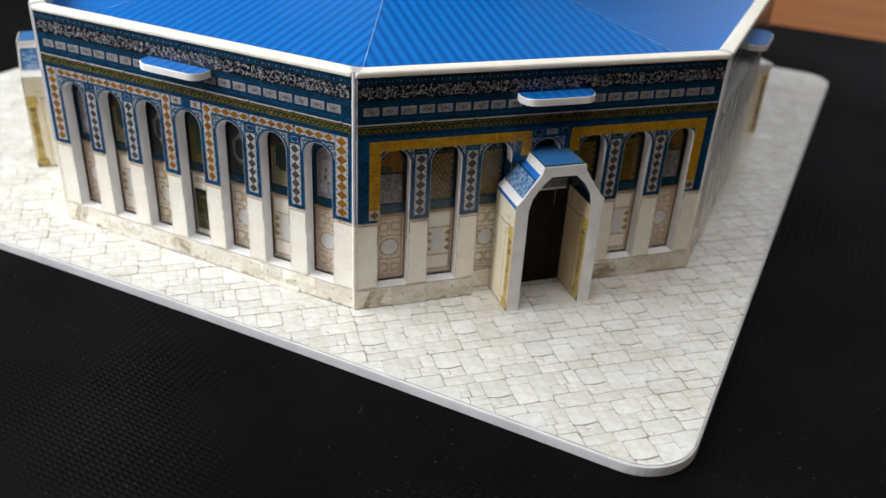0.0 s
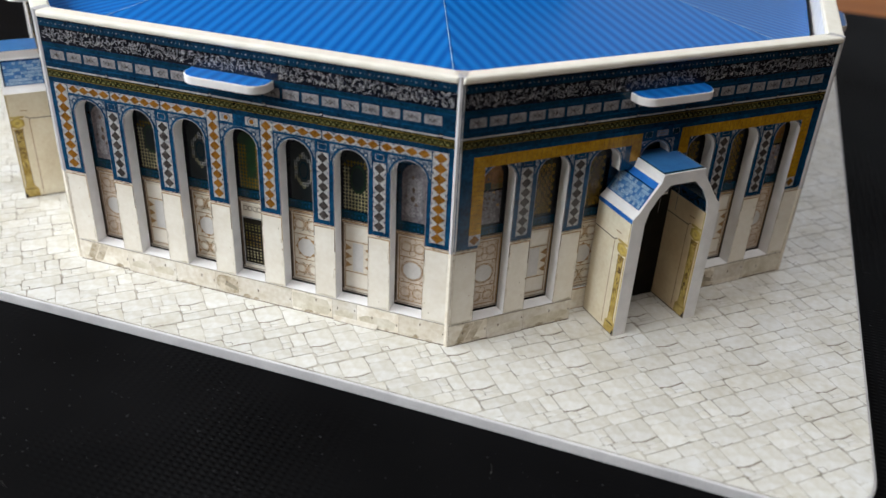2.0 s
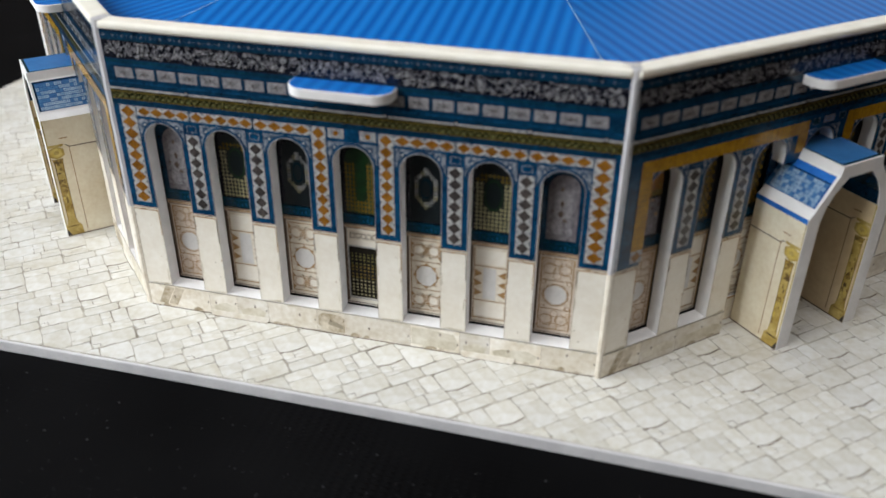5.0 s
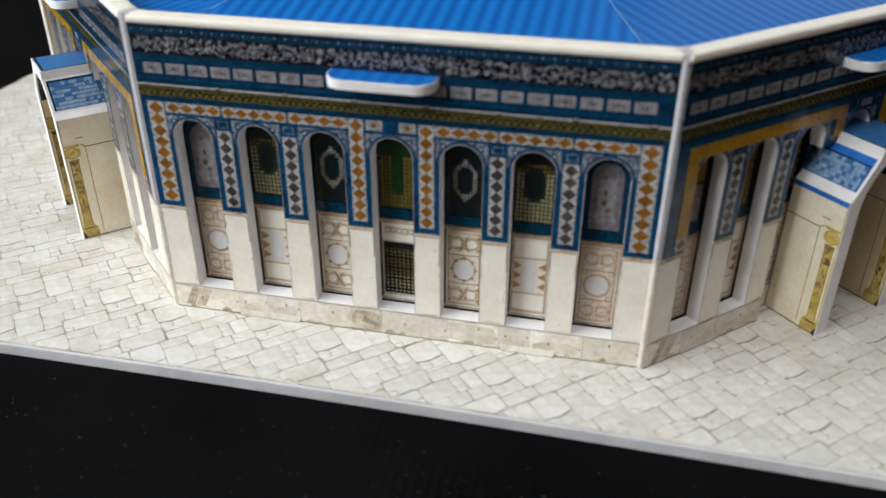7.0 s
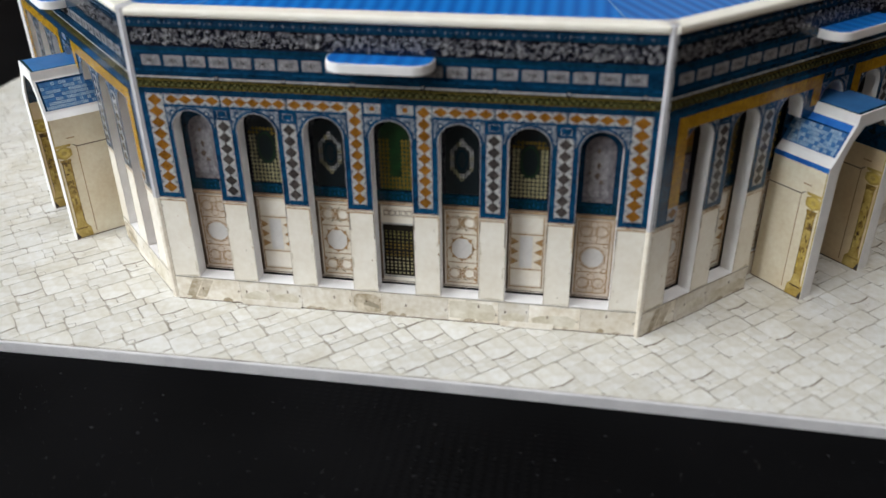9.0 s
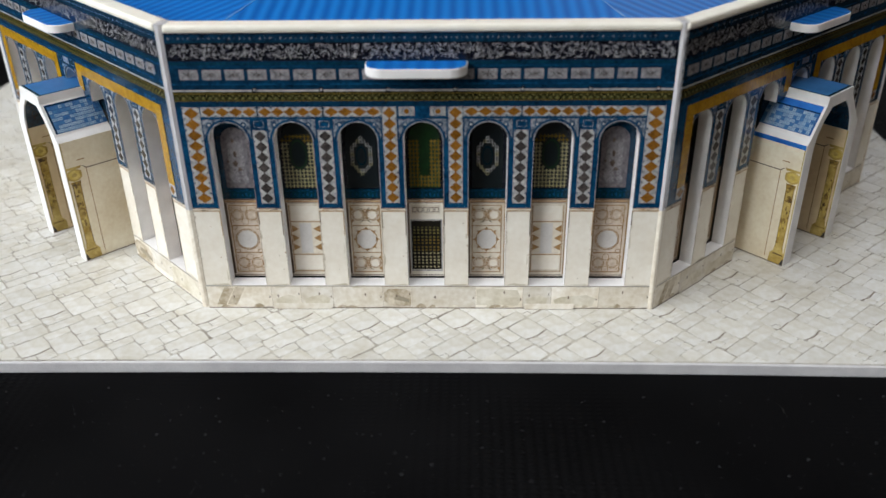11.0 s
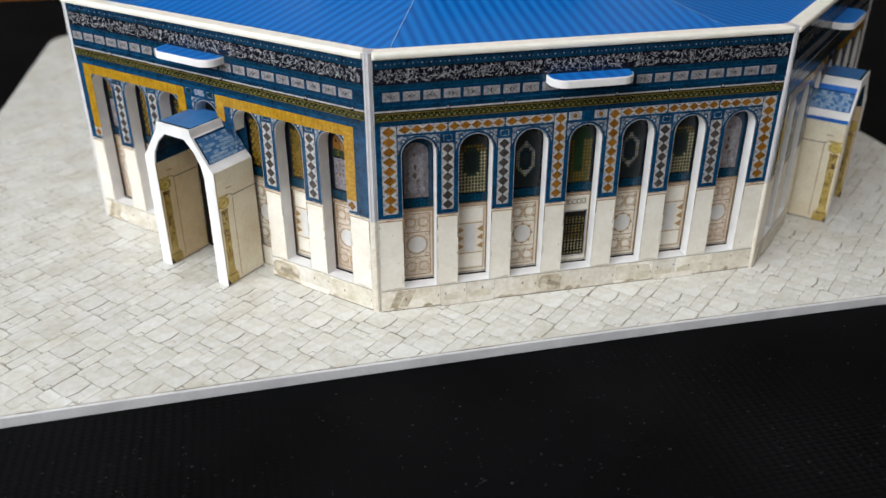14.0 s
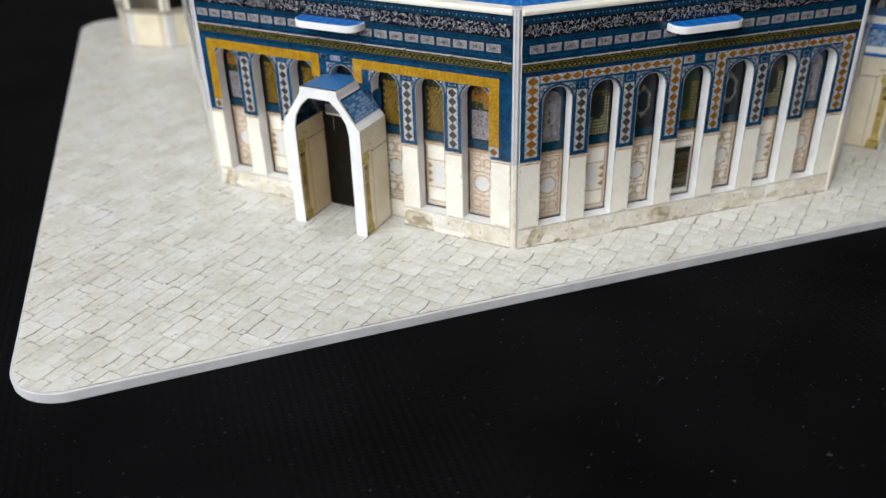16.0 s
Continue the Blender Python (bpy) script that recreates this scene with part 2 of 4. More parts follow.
def wood_material():
    m = bpy.data.materials.new("orange_brown_wood")
    m.use_nodes = True
    n, l = m.node_tree.nodes, m.node_tree.links
    co, mp, noi = n.new("ShaderNodeTexCoord"), n.new("ShaderNodeMapping"), n.new("ShaderNodeTexNoise")
    mp.inputs["Scale"].default_value = (3, 60, 60)
    noi.inputs["Scale"].default_value, noi.inputs["Detail"].default_value = 2.0, 6
    l.new(co.outputs["Object"], mp.inputs["Vector"])
    l.new(mp.outputs["Vector"], noi.inputs["Vector"])
    ramp = n.new("ShaderNodeValToRGB")
    ramp.color_ramp.elements[0].color, ramp.color_ramp.elements[1].color = (0.24, 0.075, 0.010, 1), (0.40, 0.14, 0.022, 1)
    ramp.color_ramp.elements[0].position, ramp.color_ramp.elements[1].position = 0.3, 0.7
    l.new(noi.outputs["Fac"], ramp.inputs["Fac"])
    b = n["Principled BSDF"]
    l.new(ramp.outputs["Color"], b.inputs["Base Color"])
    b.inputs["Roughness"].default_value = 0.55
    b.inputs["Specular IOR Level"].default_value = 0.15
    return m


ROOF, MAT, WOOD = roof_material(), mat_material(), wood_material()

# ---------------------------------------------------------------- mesh helpers (centimetres in, metres out)


class Sheet:
    """Gathers polygons in centimetres, each with its material."""

    def __init__(self):
        self.verts, self.faces, self.index, self.mats = [], [], [], []

    def face(self, pts, mat):
        if mat not in self.mats:
            self.mats.append(mat)
        k = len(self.verts)
        self.verts += pts
        self.faces.append(tuple(range(k, k + len(pts))))
        self.index.append(self.mats.index(mat))

    def flat(self, pts, y, mat):
        """A print on an upright face: points (u, z), y in front of the face plane (negative is outwards)."""
        self.face([(u, y, z) for u, z in pts], mat)

    def rect(self, u0, z0, u1, z1, y, mat):
        self.flat([(u0, z0), (u1, z0), (u1, z1), (u0, z1)], y, mat)

    def box(self, x0, y0, z0, x1, y1, z1, mat):
        p = [(x, y, z) for z in (z0, z1) for x, y in ((x0, y0), (x1, y0), (x1, y1), (x0, y1))]
        for f in ((3, 2, 1, 0), (4, 5, 6, 7), (0, 1, 5, 4), (1, 2, 6, 5), (2, 3, 7, 6), (3, 0, 4, 7)):
            self.face([p[i] for i in f], mat)

    def ring(self, u, z, r, w, y, mat, n=14, sz=1.0):
        """A flat ring of outer radius r and line width w."""
        for i in range(n):
            a, b = 2 * math.pi * i / n, 2 * math.pi * (i + 1) / n
            self.flat([(u + q * math.cos(t), z + q * sz * math.sin(t)) for q, t in ((r - w, a), (r, a), (r, b), (r - w, b))], y, mat)

    def disc(self, u, z, r, y, mat, n=14, sz=1.0):
        self.flat([(u + r * math.cos(2 * math.pi * i / n), z + r * sz * math.sin(2 * math.pi * i / n)) for i in range(n)], y, mat)

    def prism(self, outline, z0, z1, mat, top=None):
        """An upright prism over a plan outline (counter-clockwise)."""
        n = len(outline)
        self.face([(x, y, z1) for x, y in outline], top or mat)
        self.face([(x, y, z0) for x, y in reversed(outline)], mat)
        for i in range(n):
            (xa, ya), (xb, yb) = outline[i], outline[(i + 1) % n]
            self.face([(xa, ya, z0), (xb, yb, z0), (xb, yb, z1), (xa, ya, z1)], mat)


def mesh_of(name, sheet, weld=False, bevel=0.0):
    me = bpy.data.meshes.new(name)
    me.from_pydata([(x * CM, y * CM, z * CM) for x, y, z in sheet.verts], [], sheet.faces)
    for m in sheet.mats:
        me.materials.append(m)
    me.polygons.foreach_set("material_index", sheet.index)
    if weld or bevel:
        bm = bmesh.new()
        bm.from_mesh(me)
        bmesh.ops.remove_doubles(bm, verts=bm.verts, dist=0.00001)
        bmesh.ops.recalc_face_normals(bm, faces=bm.faces)
        if bevel:
            sharp = [e for e in bm.edges if len(e.link_faces) == 2 and e.calc_face_angle() > 0.7]
            bmesh.ops.bevel(bm, geom=sharp, offset=bevel * CM, segments=2, profile=0.5, affect="EDGES")
        bm.to_mesh(me)
        bm.free()
    me.update()
    return me


def part(name, sheet, parent, label="", weld=False, bevel=0.0, at=None):
    """Links a sheet as one mesh object under a thing or under a part."""
    ob = new(name, mesh_of(name, sheet, weld, bevel))
    ob.parent = parent
    if at is not None:
        ob.matrix_basis = at
    return tagged(ob, label)


def turn(angle, out=0.0):
    """Pose of a face of the octagon: its local -y points outwards."""
    return pose(0, 0, 0, 0, 0, angle) @ pose(0, -out * CM, 0)


# ---------------------------------------------------------------- room, table, mat
A = 10.04            # apothem of the octagon
HALF = 4.115        # half of a printed wall face
FOAMT = 0.27         # foam board thickness
TOP = 5.25           # wall height
TABLE = -0.24        # level of the mat


def room():
    x0, x1, y0, y1, z0, z1 = -61, 190, -121, 160, -78, 255
    floor = Sheet()
    floor.box(x0 - 12, y0 - 12, z0 - 10, x1 + 12, y1 + 12, z0, FLOORWOOD)
    tagged(part("floor", floor, None), "brown wooden floor of the room", "floor", kind="structure")
    ceil = Sheet()
    # unseen opening added over the table, only to hold the overhead fill lamp
    for p0, q0, p1, q1 in ((x0 - 12, y0 - 12, x1 + 12, -106), (x0 - 12, -18, x1 + 12, y1 + 12), (x0 - 12, -106, -18, -18), (82, -106, x1 + 12, -18)):
        ceil.box(p0, q0, z1, p1, q1, z1 + 10, CEILING)
    tagged(part("ceiling", ceil, None), "plain pale painted ceiling", "ceiling", kind="structure")

    def wall(name, along, lo, hi, at, out, hole):
        s = Sheet()
        a0, a1 = min(at, out), max(at, out)

        def piece(p0, q0, p1, q1):
            if along == "x":
                s.box(p0, a0, q0, p1, a1, q1, WALLPAINT)
            else:
                s.box(a0, p0, q0, a1, p1, q1, WALLPAINT)
        if hole:
            h0, k0, h1, k1 = hole
            piece(lo, z0, h0, z1), piece(h1, z0, hi, z1), piece(h0, z0, h1, k0), piece(h0, k1, h1, z1)
        else:
            piece(lo, z0, hi, z1)
        tagged(part(name, s, None), "plain beige painted room wall", "wall", kind="structure")
    wall("wall_west", "y", y0, y1, x0, x0 - 12, (-85, 15, 3, 75))
    wall("wall_east", "y", y0, y1, x1, x1 + 12, None)
    wall("wall_north", "x", x0, x1, y1, y1 + 12, (-10, 40, 100, 130))
    wall("wall_south", "x", x0, x1, y0, y0 - 12, None)


room()

table = tagged(new("table"), "orange-brown wooden table under the black mat", "table")
s = Sheet()
s.box(-59, -62, TABLE - 3.2, 71, 75, TABLE - 0.2, WOOD)
part("tabletop", s, table, bevel=0.4)
for lx, ly in ((-54, -57), (66, -57), (-54, 70), (66, 70)):
    s = Sheet()
    s.box(lx - 3, ly - 3, -78, lx + 3, ly + 3, TABLE - 3.2, WOOD)
    part("leg", s, table, bevel=0.3)

s = Sheet()
s.box(-56, -55, TABLE - 0.2, 44, 22.9, TABLE, MAT)
tagged(part("desk_mat", s, None, bevel=0.06), "black finely woven desk mat speckled with dust", "mat")

rnd = random.Random(5)
s = Sheet()
for i in range(15000):
    x, y, r, a = rnd.uniform(-24, 20), rnd.uniform(-24, 20), rnd.choice((0.003, 0.003, 0.004, 0.004, 0.006, 0.008, 0.011, 0.016)), rnd.uniform(0, 3.14)
    if -14.8 < x < 12.1 and y > -12.1:
        continue
    if rnd.random() < 0.005:
        px, py = x, y
        for k in range(4):
            a += rnd.uniform(-0.5, 0.5)
            qx, qy = px + 0.06 * math.cos(a), py + 0.06 * math.sin(a)
            ox, oy = -0.003 * math.sin(a), 0.003 * math.cos(a)
            s.face([(px - ox, py - oy, TABLE + 0.006), (qx - ox, qy - oy, TABLE + 0.006), (qx + ox, qy + oy, TABLE + 0.01), (px + ox, py + oy, TABLE + 0.01)], DUST)
            px, py = qx, qy
    else:
        faint = i % 9
        r = r * 1.5 if faint else min(r, 0.008)
        s.prism([(x + r * math.cos(a + t), y + 0.45 * r * math.sin(a + t)) for t in (0, 1.3, 2.6, 3.9, 5.1)], TABLE, TABLE + 0.01, LINT if faint else DUST)
tagged(part("dust", s, None), "pale specks of dust and lint on the mat", "dust", kind="stuff")

# ---------------------------------------------------------------- base board with printed paving
BX0, BX1, BY0, BY1, BR = -14.6, 11.74, -11.70, 14.4, 1.15


def skew(x, y):
    """The board was cut a little out of square with the walls, and its front edge bows slightly."""
    bow = 0.12 - (0.0013 if x > -2 else 0.0008) * (x + 2) ** 2
    return x + 0.020 * (y + 11.7), y + 0.006 * (x - 11.7) + bow * (1 - (y + 11.7) / 26)


def rounded(x0, y0, x1, y1, r, n=8, steps=0):
    """A rounded rectangle, counter-clockwise from its front right corner; steps: points along the front edge."""
    pts = [(x0 + r + (x1 - x0 - 2 * r) * (k + 1) / (steps + 1), y0) for k in range(steps)]
    for cx, cy, a in ((x1 - r, y0 + r, -90), (x1 - r, y1 - r, 0), (x0 + r, y1 - r, 90), (x0 + r, y0 + r, 180)):
        pts += [(cx + r * math.cos(radians(a + 90 * i / n)), cy + r * math.sin(radians(a + 90 * i / n))) for i in range(n + 1)]
    return pts


s = Sheet()
# board sides are painted in the shaded tone of the foam
s.prism([skew(*p) for p in rounded(BX0, BY0, BX1, BY1, BR, 12, 24)], TABLE, -0.02, SHADED_EDGE)
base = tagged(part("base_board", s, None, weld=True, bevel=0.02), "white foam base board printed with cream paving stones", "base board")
s = Sheet()
s.prism([skew(*p) for p in rounded(BX0 + 0.05, BY0 + 0.05, BX1 - 0.05, BY1 - 0.05, BR, 12, 24)], -0.02, -0.004, JOINT)
part("paving_print", s, base, "grey-brown printed joints between paving stones")

# ---------------------------------------------------------------- the model building
model = tagged(new("shrine_model"), "foam puzzle model of an octagonal blue-tiled shrine", "model building")
WIN = [1.1 * k for k in range(-3, 4)]      # window centres along a wall
WH, SILL, SPRING, MID = 0.33, 0.5, 3.37, 2.1


def arch(u, z, r, n=10):
    return [(u - r * math.cos(math.pi * i / n), z + r * math.sin(math.pi * i / n)) for i in range(n + 1)]


BAY = 1.43           # half width of the middle bay that the porch stands in
STUB = 3.2           # the two inner pilasters of that bay end above the porch vault


def wall_faces(bay):
    """Polygons (u, z) of the pierced wall face: lower ones and upper ones. bay: the middle is open down to the ground."""
    low, high = [], []
    edges = [-HALF] + [e for w in WIN for e in (w - WH, w + WH)] + [HALF]
    if bay:
        left = [e for e in edges if e <= -BAY + 0.01]
        low.append([(-HALF, 0), (left[-1], 0)] + [(e, SILL) for e in reversed(left)])
        low.append([(-left[-1], 0), (HALF, 0)] + [(-e, SILL) for e in left])
    else:
        low.append([(-HALF, 0), (HALF, 0)] + [(e, SILL) for e in reversed(edges)])
    cells = [-HALF] + [w + 0.55 for w in WIN[:-1]] + [HALF]
    for a, b in zip(edges[::2], edges[1::2]):
        inner = bay and abs(a + b) < 2.0
        if not inner:
            low.append([(a, SILL), (b, SILL), (b, MID), (a, MID)])
        foot = STUB if inner else MID
        high.append([(a, foot), (b, foot), (b, SPRING)] + [(c, SPRING) for c in cells[1:-1] if a < c < b] + [(a, SPRING)])
    for w, a, b in zip(WIN, cells, cells[1:]):
        high.append([(a, SPRING)] + arch(w, SPRING, WH) + [(b, SPRING), (b, TOP - 0.07), (a, TOP - 0.07)])
    return low, high


def diamonds(s, u0, z0, u1, z1, width, count, y, mat):
    """A chain of diamonds from one end to the other."""
    du, dz = (u1 - u0) / count, (z1 - z0) / count
    for i in range(count):
        cu, cz = u0 + du * (i + 0.5), z0 + dz * (i + 0.5)
        if abs(du) > abs(dz):
            s.flat([(cu - du * 0.52, cz), (cu, cz - width / 2), (cu + du * 0.52, cz), (cu, cz + width / 2)], y, mat)
        else:
            s.flat([(cu - width / 2, cz), (cu, cz - dz * 0.52), (cu + width / 2, cz), (cu, cz + dz * 0.52)], y, mat)


def upper_bands(wall):
    """Bands of the cornice print, shared by all walls."""
    rnd = random.Random(11)
    s = Sheet()
    s.rect(-HALF, 5.05, HALF, 5.19, -0.008, NAVY)
    s.rect(-HALF, 5.19, HALF, 5.215, -0.009, INK)
    for i in range(49):
        u = -HALF + 0.07 + i * 0.165
        s.disc(u, 5.125, 0.015, -0.012, SCRIPT, 7)
        s.disc(u + 0.0825, 5.125, 0.009, -0.012, PALE, 5)
    s.rect(-HALF, 5.055, HALF, 5.068, -0.012, TEAL)
    part("dotted_band", s, wall)
    s = Sheet()
    s.rect(-HALF, 4.75, HALF, 5.05, -0.008, INK)
    for i in range(950):
        u, z, a = rnd.uniform(-HALF + 0.08, HALF - 0.08), 4.9 + rnd.uniform(-0.125, 0.125), rnd.choice((0.2, 0.6, 1.1, 1.5, 1.57, 1.9, 2.5, 3.0)) + rnd.uniform(-0.2, 0.2)
        w, turn, y = rnd.uniform(0.0025, 0.0055), rnd.uniform(-1.1, 1.1), -0.012 - 0.0001 * (i % 8)
        ink = WHITE if i % 3 == 0 else SCRIPT
        for step in range(3):
            r = rnd.uniform(0.016, 0.034)
            c, d = math.cos(a), math.sin(a)
            if abs(z + d * r - 4.9) > 0.14:
                break
            s.flat([(u + d * w, z - c * w), (u + c * r + d * w, z + d * r - c * w), (u + c * r - d * w, z + d * r + c * w), (u - d * w, z + c * w)], y, ink)
            u, z, a = u + c * r, z + d * r, a + turn
        if i % 5 == 0:
            s.disc(u, z, 0.009, y, ink, 5)
    part("script_band", s, wall, "dark band with pale ornamental strokes")
    s = Sheet()
    s.rect(-HALF, 4.27, HALF, 4.75, -0.008, NAVY)
    s.rect(-HALF, 4.70, HALF, 4.725, -0.012, TEAL)
    s.rect(-HALF, 4.655, HALF, 4.67, -0.012, BLUE)
    s.rect(-HALF, 4.35, HALF, 4.38, -0.012, BLUE)
    for i in range(-10, 11):
        u = i * 0.375 - 0.05
        s.rect(u - 0.155, 4.44, u + 0.155, 4.61, -0.012, SCRIPT)
        s.rect(u - 0.14, 4.452, u + 0.14, 4.598, -0.014, CARD)
        for k, (e, f) in enumerate(((1, 1), (1, -1), (-1, 1), (-1, -1))):
            x = u + e * 0.045
            s.flat([(x - 0.05, 4.525 - f * 0.045 - 0.006), (x + 0.05, 4.525 + f * 0.045 - 0.006), (x + 0.05, 4.525 + f * 0.045 + 0.006), (x - 0.05, 4.525 - f * 0.045 + 0.006)], -0.016 - 0.0002 * k, GREY)
        s.disc(u + rnd.uniform(-0.02, 0.02), 4.525, 0.02, -0.017, GREY, 6)
    part("cartouche_band", s, wall, "blue band of small white framed panels")
    s = Sheet()
    s.rect(-HALF, 4.24, HALF, 4.27, -0.012, WHITE)
    s.rect(-HALF, 4.07, HALF, 4.24, -0.008, OLIVE)
    for i in range(74):
        u = -HALF + 0.06 + i * 0.11
        s.flat([(u - 0.036, 4.108), (u + 0.036, 4.108), (u, 4.155)], -0.012, CHAIN)
        s.disc(u + 0.055, 4.165, 0.014, -0.013, CHAIN, 6)
        s.disc(u, 4.12, 0.012, -0.013, GREEN, 5)
    s.rect(-HALF, 4.198, HALF, 4.21, -0.0125, OCHRE)
    s.rect(-HALF, 4.076, HALF, 4.086, -0.0125, OCHRE)
    for w in range(-3, 4):
        u = w * 1.1 + 0.55
        if abs(u) < HALF:
            s.rect(u - 0.035, 4.22, u + 0.035, 4.31, -0.016, INK)
            s.rect(u - 0.018, 4.25, u + 0.018, 4.29, -0.018, WHITE)
    part("chain_band", s, wall, "olive band of linked rings under a white line")


def pilaster_chain(s, u, z0, z1, width, count, mat):
    s.rect(u - width / 2, z0, u + width / 2, z1, -0.008, WHITE)
    diamonds(s, u, z1 - 0.01, u, z0 + 0.01, width * 0.88, count, -0.012, mat)
    for k in range(count + 1):
        z = z1 - 0.01 + (z0 - z1 + 0.02) * k / count
        for e in (-1, 1):
            s.flat([(u + e * width * 0.48, z - 0.035), (u + e * width * 0.36, z), (u + e * width * 0.48, z + 0.035)][::e], -0.0125, PALE)


def window_trim(s, u):
    """Pale spandrels, the blue rim round a window arch and a painted light line along its edge."""
    # innermost pale ring paints the foam edge catching light
    for r0, r1, mat in ((0.002, 0.022, SCRIPT), (0.022, 0.056, BLUE)):
        inner, outer = arch(u, SPRING, WH + r0), arch(u, SPRING, WH + r1)
        for k in range(len(outer) - 1):
            s.flat([inner[k], outer[k], outer[k + 1], inner[k + 1]][::-1], -0.0125, mat)
    # the same painted edge light down both jambs
    for e in (-1, 1):
        a, b = sorted((u + e * (WH + 0.002), u + e * (WH + 0.014)))
        s.rect(a, 2.12, b, SPRING, -0.0125, SCRIPT)
    half = len(outer) // 2
    s.flat([(u - WH - 0.07, SPRING + 0.02)] + [p for p in arch(u, SPRING, WH + 0.06)[1:half + 1]] + [(u, 3.755), (u - WH - 0.07, 3.755)], -0.008, PALE)
    s.flat(([(u + WH + 0.07, SPRING + 0.02)] + [p for p in reversed(arch(u, SPRING, WH + 0.06)[half:-1])] + [(u, 3.755), (u + WH + 0.07, 3.755)])[::-1], -0.008, PALE)
    for e in (-1, 1):
        s.disc(u + e * 0.29, 3.66, 0.05, -0.011, BLUE, 8)
        s.disc(u + e * 0.29, 3.66, 0.025, -0.0125, WHITE, 6)


def pane_upper(s, kind, w, y):
    """The printed window above the marble panel."""
    top = arch(0, SPRING, w)
    s.flat([(-w, 2.12), (w, 2.12)] + top[::-1], y, INK if kind != "lavender" else NAVY)
    y -= 0.004
    s.rect(-w, 2.14, w, 2.32, y, TEAL)
    for k in range(9):
        u = -0.3 + k * 0.072
        s.flat([(u, 2.17 + 0.02 * (k % 3)), (u + 0.05, 2.16), (u + 0.035, 2.23 + 0.03 * (k % 2))], y - 0.002, BLUE)
        s.rect(u, 2.26 + 0.012 * (k % 3), u + 0.06, 2.28 + 0.012 * (k % 3), y - 0.002, BLUE)
    if kind == "lavender":
        s.flat([(-0.24, 2.34), (0.24, 2.34)] + arch(0, 3.25, 0.24)[::-1], y, LAVENDER)
        s.flat([(-0.15, 2.44), (0.15, 2.44)] + arch(0, 3.1, 0.15)[::-1], y - 0.003, PEARL)
        for i in range(9):
            for j in range(16):
                u, z = -0.2 + i * 0.05, 2.38 + j * 0.062
                if u * u + max(z - 3.22, 0) ** 2 < 0.21 ** 2:
                    for e in (-1, 1):
                        s.flat([(u - 0.026, z - e * 0.03 - 0.004), (u + 0.026, z + e * 0.03 - 0.004), (u + 0.026, z + e * 0.03 + 0.004), (u - 0.026, z - e * 0.03 + 0.004)], y - 0.005 - 0.001 * (e > 0), LAVENDER)
        frame_lines(s, -0.15, 2.44, 0.15, 3.1, 0.012, y - 0.0045, CARD)
        spots = random.Random(6)
        for k in range(16):
            u, z, r = spots.uniform(-0.16, 0.16), spots.uniform(2.42, 3.25), spots.uniform(0.025, 0.06)
            s.flat([(u + r * spots.uniform(0.5, 1) * math.cos(q), z + r * spots.uniform(0.7, 1.8) * math.sin(q)) for q in (0, 1, 2, 3, 4, 5)], y - 0.007 - 0.0002 * k, (PEARL, LAVENDER, UMBER)[k % 3])
    elif kind == "oval":
        s.flat([(-0.27, 2.34), (0.27, 2.34)] + arch(0, 3.3, 0.27)[::-1], y, DARK)
        for i in range(-4, 5):
            for j in range(14):
                u, z = i * 0.065, 2.38 + j * 0.072
                if (u / 0.17) ** 2 + ((z - 2.98) / 0.30) ** 2 < 1 or (abs(u) > 0.2 and z > 3.3) or u * u + (z - 3.3) ** 2 > 0.27 ** 2 and z > 3.3:
                    continue
                s.rect(u - 0.036, z - 0.009, u + 0.036, z + 0.009, y - 0.003, LATTICE if z < 3.2 else OCHRE)
                s.rect(u - 0.009, z - 0.037, u + 0.009, z + 0.037, y - 0.005, LATTICE if z < 3.2 else OCHRE)
        s.ring(0, 2.98, 0.15, 0.02, y - 0.004, GREEN, 14, 1.9)
    elif kind == "hexagon":
        s.flat([(-0.27, 2.34), (0.27, 2.34)] + arch(0, 3.3, 0.27)[::-1], y, DARK)
        for i in range(-3, 4):
            for j in range(12):
                u, z = i * 0.053, 2.615 + j * 0.061
                d = max(abs(u) / 0.170, abs(u) / 0.34 + abs(z - 2.951) / 0.38)
                if 0.72 < d < 1.02:
                    frame_lines(s, u - 0.027, z - 0.031, u + 0.027, z + 0.031, 0.010, y - 0.003 - 0.001 * ((i + j) % 2), WHITE if (i + j) % 3 else LATTICE)
        s.disc(0, 2.955, 0.09, y - 0.003, TEAL, 10, 2.0)
        s.disc(0, 2.955, 0.08, y - 0.005, DARK, 10, 2.0)
    elif kind == "court":
        s.flat([(-0.27, 2.34), (0.27, 2.34)] + arch(0, 3.3, 0.27)[::-1], y, GREEN)
        for i in range(-4, 5):
            for j in range(12):
                u, z = i * 0.062, 2.40 + j * 0.075
                if abs(u) < 0.1 and z > 2.6:
                    continue
                s.rect(u - 0.034, z - 0.010, u + 0.034, z + 0.010, y - 0.003, OCHRE)
                s.rect(u - 0.011, z - 0.038, u + 0.011, z + 0.038, y - 0.005, OCHRE)
        s.rect(-0.085, 2.62, 0.085, 3.35, y - 0.004, GREEN)
    elif kind == "gilt":
        s.flat([(-0.25, 2.36), (0.25, 2.36)] + arch(0, 3.3, 0.25)[::-1], y, OLIVE)
        for j in range(13):
            for i in range(5):
                u, z = -0.2 + i * 0.1 + (0.05 if j % 2 else 0), 2.42 + j * 0.078
